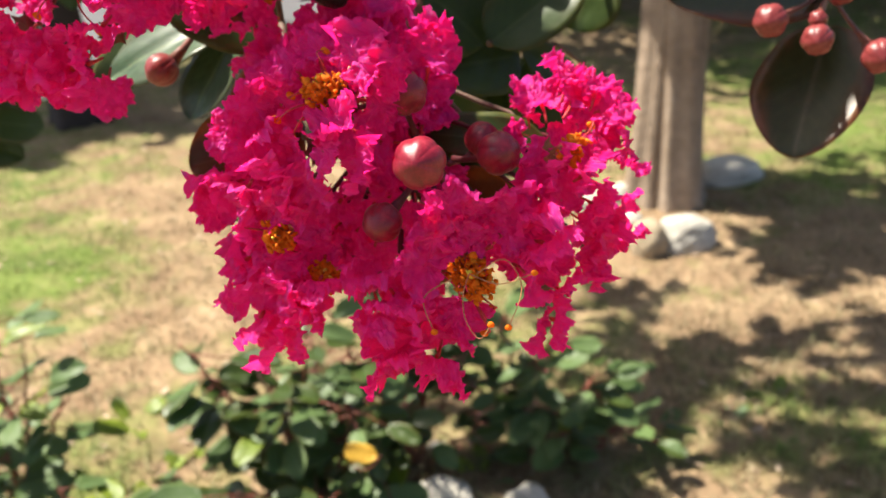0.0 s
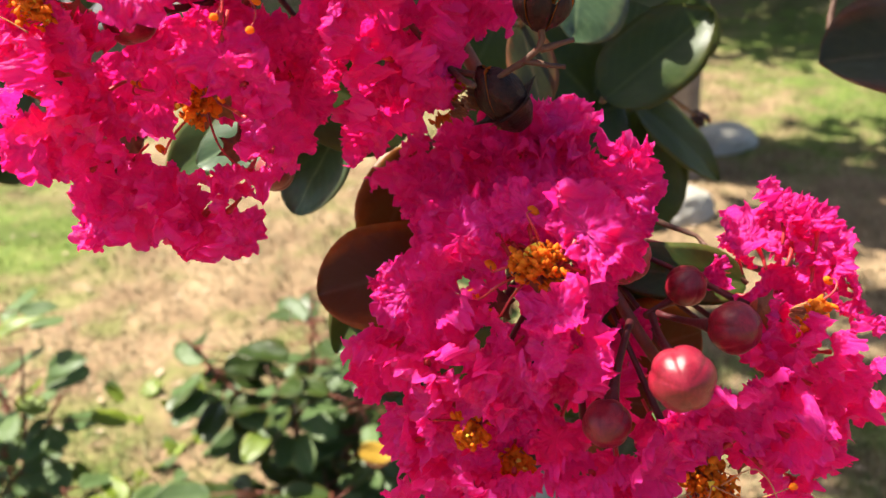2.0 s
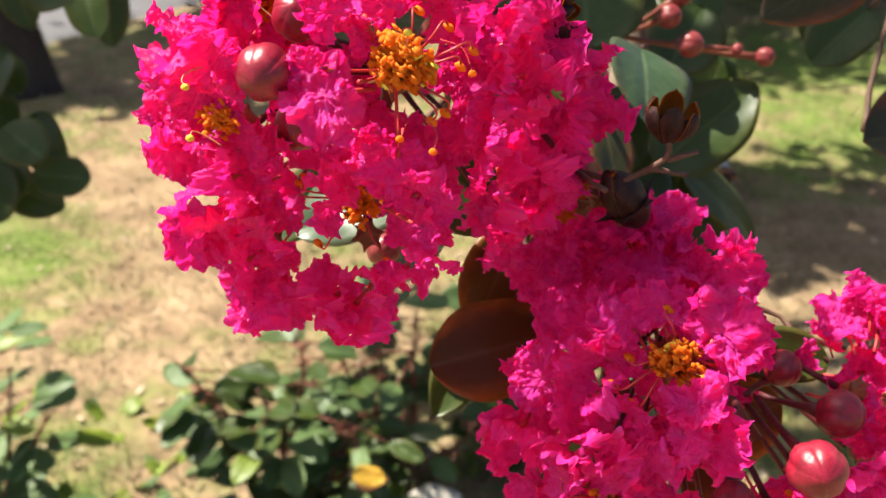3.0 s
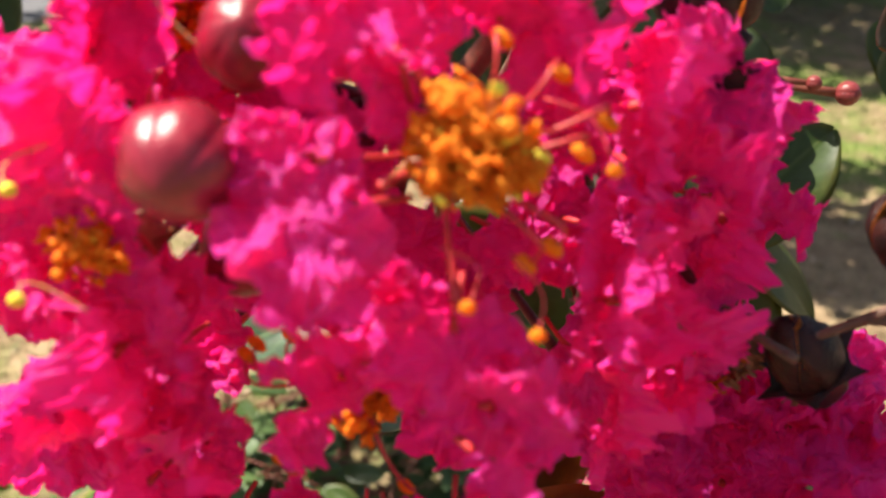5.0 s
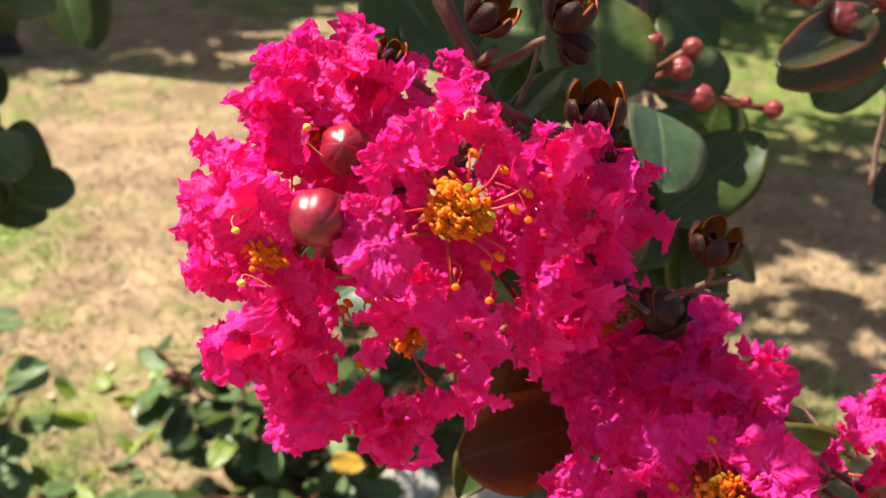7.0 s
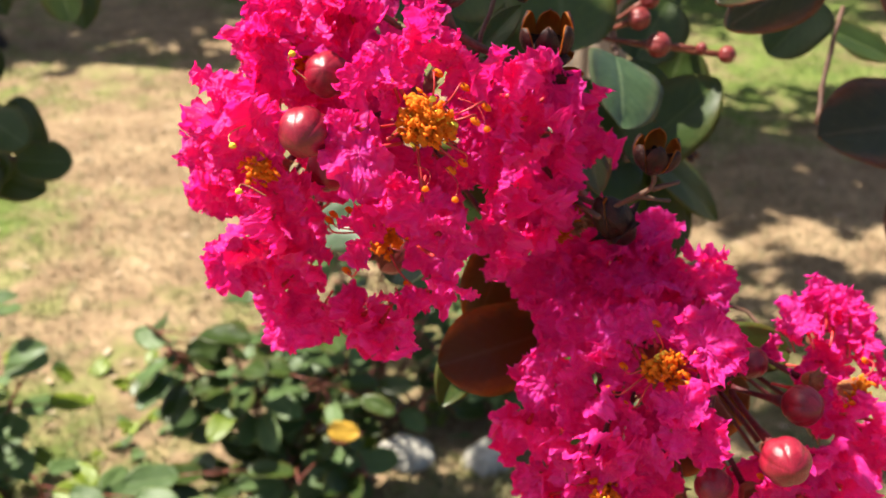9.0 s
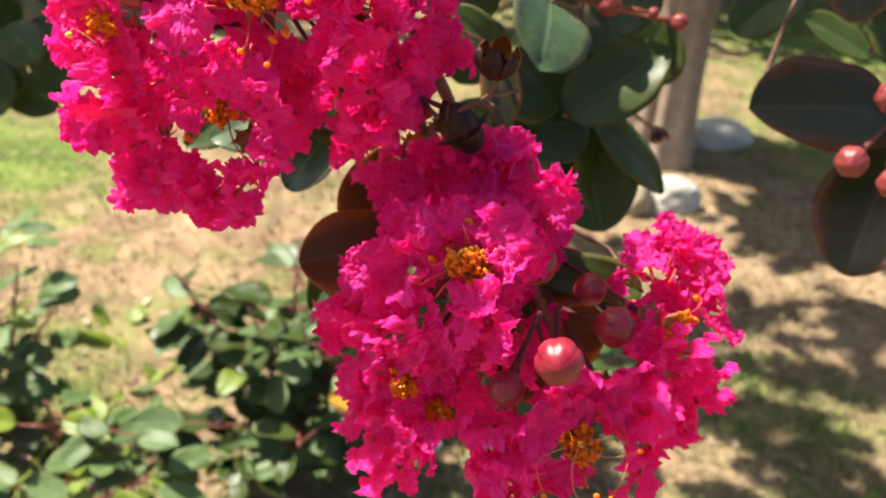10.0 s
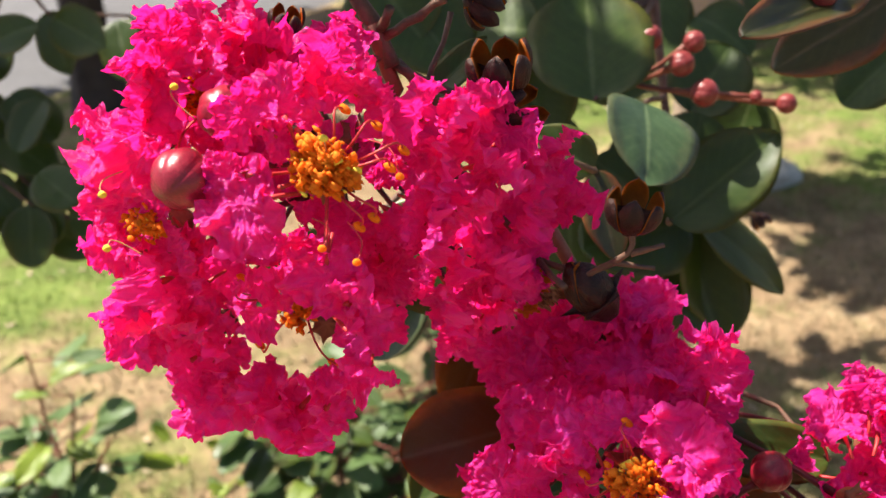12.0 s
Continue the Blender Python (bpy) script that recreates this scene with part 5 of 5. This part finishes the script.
leaf(spray_mid, (-8.7, 318.9, 649.6), (-8.9, 309.3, 627.7), 23.8, "green", 5)
leaf(spray_mid, (9.1, 397.2, 699.1), (30.2, 391.9, 681.7), 27.0, "green", 0)
leaf(spray_mid, (-21.5, 368.3, 690.8), (-16.2, 377.4, 710.4), 31.5, "green", 1)
leaf(spray_mid, (-29.7, 411.0, 684.7), (-16.5, 390.6, 660.9), 21.2, "green", 0)
leaf(spray_mid, (10.7, 423.7, 672.9), (30.9, 408.1, 659.6), 27.5, "green", 1)
leaf(spray_mid, (46.1, 451.4, 689.3), (39.2, 431.0, 661.7), 25.0, "green", 2)
leaf(spray_mid, (-0.6, 403.8, 654.2), (-15.0, 387.4, 633.0), 22.5, "green", 3)
leaf(spray_mid, (56.5, 435.2, 681.6), (74.3, 420.5, 669.7), 28.7, "green", 4)
leaf(spray_mid, (55.7, 379.0, 638.5), (64.0, 383.2, 661.3), 26.2, "green", 5)
leaf(spray_mid, (-2.5, 430.9, 684.4), (11.3, 412.7, 664.9), 23.8, "green", 0)
leaf(spray_mid, (81.2, 450.7, 694.4), (92.3, 433.1, 675.5), 21.2, "green", 1)
twigs(spray_mid, [([(27, 340, 650), (32.5, 330.0, 638.4)], 0.9, 0.7), ([(0, 320, 655), (3.0, 326.0, 630.6)], 0.9, 0.7)])
leaf(spray_mid, (32.5, 330.0, 638.4), (42.2, 322.0, 605.5), 27.0, "green", 2)
leaf(spray_mid, (3.0, 326.0, 630.6), (12.1, 318.0, 600.1), 26.0, "green", 4)
leaf(spray_mid, (-53.6, 330.0, 710.7), (-39.2, 322.0, 693.4), 28.0, "green", 0)
leaf(spray_mid, (-37.9, 335.0, 701.5), (-16.9, 330.0, 701.2), 26.0, "green", 1)
leaf(spray_mid, (-21.8, 335.0, 689.6), (-13.4, 326.0, 671.2), 24.0, "green", 5)
leaf(spray_mid, (-63.4, 330.0, 720.0), (-50.1, 322.0, 703.1), 26.0, "green", 3)
twigs(spray_mid, [([(25, 370, 700), (-37.9, 335.0, 701.5), (-53.6, 330.0, 710.7)], 0.9, 0.7), ([(25, 370, 700), (-21.8, 335.0, 689.6)], 0.9, 0.7)])
spray_right = thing("leaf_spray", (0.13, 0.33, 0.72), "dark bronze-tinged leaves with reddish rims on a twig", "leaves", "leaf sprays")
twigs(spray_right, [([(165, 420, 830), (135, 350, 740), (125, 310, 690), (116, 285, 662)], 2.0, 1.1), ([(122, 300, 680), (112, 282, 665)], 1.0, 0.8), ([(135, 350, 740), (100, 300, 735), (70, 290, 722), (50, 270, 720)], 1.2, 0.7), ([(100, 300, 735), (89, 291, 724)], 0.9, 0.8), ([(130, 340, 720), (98, 347, 687)], 0.9, 0.7), ([(128, 330, 700), (137, 361, 661)], 0.9, 0.7), ([(126, 320, 690), (145, 339, 660)], 0.9, 0.7), ([(135, 350, 735), (134, 355, 697)], 0.9, 0.7), ([(130, 345, 715), (82, 357, 688)], 0.8, 0.7), ([(78, 292, 726), (70, 295, 713)], 0.8, 0.7)])
twigs(spray_right, [([(88, 315, 694), (82.3, 307.4, 681.7), (78.9, 301.9, 671.0), (75.7, 295.3, 662.5)], 0.7, 1.0)])
leaf(spray_right, (112.3, 282.2, 665.3), (69.6, 278.5, 667.3), 30.0, "bronze", 0, (-0.35, -0.55, 0.75))
leaf(spray_right, (116.0, 283.0, 654.3), (99.2, 256.4, 625.5), 28.7, "bronze", 2, (-0.45, -0.7, 0.5))
leaf(spray_right, (88.9, 290.9, 724.3), (91.2, 277.1, 694.5), 25.1, "bronze", 2)
leaf(spray_right, (98.4, 346.6, 687.0), (77.6, 337.7, 673.1), 18.7, "green", 3)
leaf(spray_right, (50.5, 270.5, 719.9), (16.5, 243.3, 716.4), 11.3, "bronze", 4)
leaf(spray_right, (70.0, 294.9, 713.1), (37.6, 284.9, 698.4), 18.4, "bronze", 5)
leaf(spray_right, (145.3, 338.8, 659.7), (129.0, 346.7, 680.1), 17.6, "green", 0)
leaf(spray_right, (136.9, 360.7, 660.8), (111.7, 363.1, 671.7), 15.2, "green", 1)
leaf(spray_right, (134.0, 355.4, 697.4), (113.8, 357.7, 706.9), 16.4, "green", 2)
leaf(spray_right, (82.0, 356.6, 688.3), (91.4, 349.6, 669.8), 19.6, "green", 3)
spray_sheen = thing("leaf_spray", (-0.05, 0.256, 0.676), "green leaves with a silvery sky sheen behind the blossoms", "leaves", "leaf sprays")
twigs(spray_sheen, [([(-46, 222, 716), (-48, 245, 695), (-51, 254, 674)], 1.2, 0.8), ([(-51, 253, 675), (-50, 251.1, 667.6)], 0.7, 0.6), ([(-50, 252, 680), (-73, 266, 668)], 0.7, 0.6)])
leaf(spray_sheen, (-51.0, 254.0, 671.0), (-84.8, 252.5, 658.0), 21.0, "sheen", 0, (-0.148, -0.562, 0.814))
leaf(spray_sheen, (-50.0, 251.1, 667.6), (-63.0, 244.0, 647.5), 16.0, "sheen", 1, (-0.40, -0.60, 0.65))
leaf(spray_sheen, (-72.6, 266.4, 667.6), (-94.6, 268.8, 647.7), 13.8, "green", 2)
bud(spray_sheen, (-64.1, 227.9, 663.0), 4.0, (-0.75, -0.35, -0.5), (-50, 249, 680), True)
# Leaf added to close and darken a gap in the upper head.
twigs(spray_sheen, [([(-50, 246, 690), (-60.5, 232.0, 684.0)], 0.8, 0.6)])
leaf(spray_sheen, (-60.5, 232.0, 684.0), (-37.3, 230.0, 669.9), 20.0, "green", 3)
# Two more filler leaves that darken the hollow of the hanging head.
twigs(spray_sheen, [([(-16, 213, 672), (-20.0, 206.0, 637.3)], 0.7, 0.6), ([(-16, 213, 672), (8.4, 206.0, 646.5)], 0.7, 0.6)])
leaf(spray_sheen, (-20.0, 206.0, 637.3), (-21.5, 202.0, 615.3), 19.0, "green", 5)
leaf(spray_sheen, (9.5, 206.0, 646.4), (-9.2, 204.0, 641.4), 15.0, "green", 1)
spray_low = thing("leaf_spray", (-0.032, 0.225, 0.665), "bronze and green leaves between the two blossom heads", "leaves", "leaf sprays")
twigs(spray_low, [([(-42, 220, 712), (-36, 226, 690), (-34.4, 232.5, 664.7)], 1.1, 0.7), ([(-35, 230, 672), (-32, 220, 655), (-30, 211.8, 649)], 0.8, 0.6), ([(-34.5, 232, 666), (-41.2, 227, 645)], 0.7, 0.6), ([(-16, 213, 672), (0, 214, 660), (11, 211, 645)], 0.8, 0.6), ([(0, 214, 660), (16, 206, 654), (23, 196, 649)], 0.6, 0.5)])
leaf(spray_low, (-30.0, 211.8, 649.0), (-54.6, 206.5, 646.3), 18.5, "russet", 0)
leaf(spray_low, (-34.4, 232.5, 664.7), (-45.3, 222.2, 643.6), 15.5, "russet", 1)
leaf(spray_low, (-41.2, 227.1, 645.0), (-53.8, 218.4, 626.4), 11.2, "green", 2)
leaf(spray_low, (23.0, 196.0, 649.0), (-1.0, 198.0, 653.0), 10.0, "green", 3)
leaf(spray_low, (11.4, 211.3, 644.3), (-3.1, 206.6, 633.9), 11.1, "russet", 4)
# Russet leaves added as a dark backing for the gap round the buds.
twigs(spray_low, [([(-16, 213, 672), (-2.6, 200.0, 631.5)], 0.7, 0.5), ([(-16, 213, 672), (-7.6, 196.0, 626.8)], 0.7, 0.5)])
leaf(spray_low, (-2.6, 200.0, 631.5), (16.1, 200.0, 636.6), 17.0, "russet", 2)
leaf(spray_low, (-7.6, 196.0, 628.1), (6.1, 194.0, 624.7), 14.0, "russet", 4)
spray_top = thing("leaf_spray", (-0.045, 0.225, 0.71), "small pale and brown leaves beside the seed cases", "leaves", "leaf sprays")
twigs(spray_top, [([(-51, 212, 722), (-46.4, 218.8, 714.1), (-25, 245, 694), (-11.8, 253.3, 686.0), (-9.9, 262.8, 682.3)], 0.9, 0.6)])
leaf(spray_top, (-11.8, 253.3, 686.0), (-24.2, 255.7, 694.6), 10.4, "green", 0)
leaf(spray_top, (-9.9, 262.8, 682.3), (-5.9, 255.1, 663.5), 10.2, "bronze", 1)
leaf(spray_top, (-46.4, 218.8, 714.1), (-35.9, 223.6, 722.4), 5.7, "green", 2)
# Added leaves above the view; they only throw dappled shade on the blossoms.
spray_shade = thing("leaf_spray", (-0.13, 0.24, 0.90), "unseen green leaves added above the blossoms to shade them", "leaves", "leaf sprays")
twigs(spray_shade, [([(-20, 420, 1115), (-70, 350, 1000), (-120, 262, 920), (-135, 225, 902)], 1.8, 0.9), ([(-120, 262, 920), (-155, 262, 905)], 1.0, 0.7)])
leaf(spray_shade, (-139, 211, 902), (-159, 193, 898), 18, "green", 0, (0.2, 0.1, 1))
leaf(spray_shade, (-128, 220, 902), (-114, 201, 899), 14, "green", 1, (-0.1, 0.2, 1))
leaf(spray_shade, (-121, 230, 903), (-104, 226, 900), 16, "green", 2, (0.1, -0.1, 1))
leaf(spray_shade, (-155, 262, 905), (-190, 248, 899), 28, "green", 3, (0.1, 0.1, 1))
leaf(spray_shade, (-140, 214, 903), (-123, 222, 899), 12, "green", 0, (-0.1, 0.1, 1))
leaf(spray_shade, (-116, 219, 903), (-99, 213, 899), 13, "green", 1, (0.0, 0.1, 1))
leaf(spray_shade, (-164, 187, 903), (-151, 201, 899), 14, "green", 2, (0.1, 0.1, 1))
leaf(spray_shade, (-180, 207, 903), (-161, 196, 899), 14, "green", 3, (-0.1, 0.1, 1))
leaf(spray_shade, (-116, 194, 903), (-109, 204, 899), 10, "green", 4, (0.0, 0.1, 1))
leaf(spray_shade, (-146, 218, 903), (-134, 211, 899), 15, "green", 1, (0.1, 0.1, 1))
leaf(spray_shade, (-132, 224, 903), (-114, 218, 899), 10, "green", 3, (-0.1, 0.1, 1))
# Added shade casters out of view, each lifted sunward from what it darkens.
spray_shade_high = thing("leaf_spray", (-0.02, 0.34, 0.93), "unseen green leaves added high up to shade bronze leaves and blossoms", "leaves", "leaf sprays")
twigs(spray_shade_high, [([(-20, 420, 1115), (-30, 370, 1000), (-25, 335, 950), (0, 325, 915), (20, 320, 890)], 1.8, 0.9)])
for base, tip, width, shape, rise in (((88.9, 290.9, 728), (91.2, 277.1, 692), 30, 2, 230), ((74, 297, 715), (36, 285, 697), 20, 5, 240), ((117, 292, 675), (76, 291, 677), 24, 0, 250), ((112, 285, 656), (95, 258, 627), 25, 2, 270), ((146, 339, 658), (127, 347, 682), 22, 0, 240), ((-10, 208, 683), (-36, 212, 671), 20, 1, 250), ((99, 348, 689), (76, 337, 672), 20, 3, 250), ((136, 356, 697), (112, 358, 708), 20, 2, 240)):
    up = SUN * rise
    foot = Vector(base) + up
    twigs(spray_shade_high, [([(-25, 335, 950), tuple(foot.lerp(Vector((-25, 335, 950)), 0.4) + Vector((0, 4, 3))), tuple(foot)], 0.9, 0.6)])
    leaf(spray_shade_high, tuple(foot), tuple(Vector(tip) + up), width, "green", shape, tuple(SUN))
spray_left = thing("leaf_spray", (-0.28, 0.55, 0.70), "shaded dark green leaves on a hanging twig", "leaves", "leaf sprays")
twigs(spray_left, [([(-230, 640, 860), (-262, 560, 700), (-280, 525, 640), (-288, 505, 610), (-280, 490, 600)], 2.0, 1.0), ([(-262, 560, 700), (-246, 556, 675), (-210, 578, 667)], 1.2, 0.8), ([(-276, 530, 650), (-275, 527, 616), (-265, 521, 600), (-233, 496, 584)], 1.1, 0.7), ([(-277, 515, 604), (-252, 500, 592), (-252, 511, 574)], 0.9, 0.6), ([(-288, 505, 610), (-295, 488, 581), (-310, 487, 584)], 0.8, 0.5), ([(-275, 545, 660), (-280, 549, 642), (-280, 555, 606), (-280, 541, 598)], 0.9, 0.6), ([(-276, 530, 650), (-291, 520, 654)], 0.8, 0.7)])
leaf(spray_left, (-288.6, 508.2, 626.3), (-286.2, 518.7, 649.8), 22.1, "green", 0)
leaf(spray_left, (-274.7, 527.1, 615.9), (-281.4, 536.8, 639.9), 22.9, "green", 1)
leaf(spray_left, (-292.3, 507.6, 626.0), (-287.0, 495.7, 597.4), 16.6, "green", 2)
leaf(spray_left, (-276.1, 479.0, 606.5), (-267.6, 466.7, 576.2), 16.9, "green", 3)
leaf(spray_left, (-276.6, 510.6, 603.7), (-262.8, 503.8, 584.8), 18.8, "green", 4)
leaf(spray_left, (-251.8, 497.1, 591.7), (-251.9, 485.3, 564.7), 24.0, "green", 5)
leaf(spray_left, (-252.4, 511.2, 573.9), (-226.7, 508.7, 561.7), 21.0, "green", 0)
leaf(spray_left, (-232.9, 496.0, 584.3), (-207.3, 497.4, 581.1), 19.4, "green", 1)
leaf(spray_left, (-265.2, 521.0, 599.5), (-237.8, 520.5, 591.5), 22.9, "green", 2)
leaf(spray_left, (-280.1, 548.8, 641.9), (-276.8, 563.0, 673.6), 23.3, "green", 3)
leaf(spray_left, (-246.1, 556.1, 675.3), (-237.9, 544.3, 646.2), 21.0, "green", 4)
leaf(spray_left, (-290.6, 519.9, 653.8), (-281.1, 528.8, 671.7), 16.6, "green", 5)
leaf(spray_left, (-209.7, 578.2, 666.5), (-203.4, 564.0, 632.4), 23.7, "green", 0)
leaf(spray_left, (-294.6, 487.5, 580.5), (-287.0, 481.5, 564.8), 9.2, "green", 1)
leaf(spray_left, (-279.8, 554.9, 605.6), (-254.4, 561.9, 615.3), 22.0, "green", 2)
leaf(spray_left, (-280.1, 540.8, 598.4), (-299.6, 542.7, 607.7), 17.8, "green", 3)
leaf(spray_left, (-309.7, 487.4, 583.9), (-324.8, 483.2, 578.2), 4.4, "green", 4)
leaf(spray_left, (-260.5, 515.3, 668.2), (-236.7, 515.0, 676.8), 17.8, "green", 0)
leaf(spray_left, (-261.1, 525.2, 640.5), (-238.0, 512.7, 621.3), 23.1, "green", 1)
leaf(spray_left, (-290.9, 550.0, 654.3), (-300.0, 532.2, 630.6), 21.0, "green", 2)
leaf(spray_left, (-240.8, 516.2, 640.1), (-253.0, 500.0, 620.7), 18.9, "green", 3)
leaf(spray_left, (-270.8, 526.1, 619.7), (-244.1, 515.3, 603.4), 24.1, "green", 4)
leaf(spray_left, (-241.2, 492.3, 610.4), (-222.4, 482.3, 598.0), 22.1, "green", 5)
leaf(spray_left, (-233.2, 515.2, 610.8), (-222.5, 496.4, 579.8), 19.9, "green", 0)
leaf(spray_left, (-280.4, 525.5, 595.2), (-269.6, 510.2, 572.4), 17.8, "green", 1)
leaf(spray_left, (-233.4, 532.4, 675.7), (-208.1, 522.7, 662.4), 23.1, "green", 2)
leaf(spray_left, (-210.8, 554.0, 669.7), (-203.9, 536.8, 643.5), 21.0, "green", 3)
leaf(spray_left, (-283.3, 517.9, 679.4), (-291.8, 503.3, 663.0), 18.9, "green", 4)
leaf(spray_left, (-257.9, 503.4, 589.3), (-238.4, 493.3, 576.6), 24.1, "green", 5)

# bud sprays
def bud_spray(root, buds, label, aim):
    ob = thing("bud_spray", mmv(root), label, "flower buds", "bud sprays")
    for n, (x, y, z, r) in enumerate(buds):
        d = Vector((x, y, z)) - Vector(root)
        bud(ob, (x, y, z), r, d.normalized() * 0.8 + Vector(aim) * 0.5, root, True)
    return ob


bud_spray((116, 285, 664), [(95.6, 253.6, 679.3, 4.5), (108.9, 255.4, 679.8, 5.4), (104.7, 250.1, 669.7, 4.0), (85.6, 245.2, 663.8, 4.4), (97.6, 244.1, 658.6, 4.1), (113.8, 243.5, 653.7, 4.6), (98.1, 246.3, 663.3, 2.4)], "cluster of pinkish red round buds on stalks", (-0.3, -0.8, 0.1))
bud_spray((72, 290, 722), [(37.0, 261.7, 720.9, 4.3), (51.4, 265.3, 725.4, 4.3), (60.7, 264.7, 721.7, 4.0), (29.1, 264.0, 728.0, 4.6)], "row of pink round buds above a leaf", (-0.4, -0.8, 0.1))
bud_spray((10, 330, 684), [(14.0, 321.1, 699.3, 3.5), (26.5, 321.6, 697.3, 3.1), (22.6, 318.8, 691.9, 3.7), (28.8, 316.0, 684.0, 4.0), (43.5, 316.8, 682.0, 1.8), (52.3, 316.7, 679.5, 2.9)], "dull red buds in the shade", (0.3, -0.6, 0.3))
bud_spray((-291, 506, 606), [(-347.5, 500.0, 622.4, 3.4), (-337.1, 499.8, 619.4, 3.6), (-325.3, 501.7, 620.7, 3.4), (-333.5, 495.8, 609.4, 3.2), (-327.1, 496.6, 609.6, 3.5), (-311.9, 500.4, 614.3, 3.5), (-301.5, 504.6, 621.5, 3.2), (-320.6, 492.6, 598.8, 3.5), (-309.8, 494.7, 600.8, 3.2)], "spray of small reddish buds over the lawn", (-0.5, -0.5, 0.3))
bud_spray((-282, 524, 638), [(-314.2, 511.5, 640.6, 3.4), (-325.1, 509.6, 638.8, 3.4), (-319.7, 506.4, 630.2, 3.4), (-311.3, 524.9, 670.4, 3.4), (-301.2, 521.3, 659.7, 3.6)], "spray of small dark reddish buds", (-0.5, -0.5, 0.3))
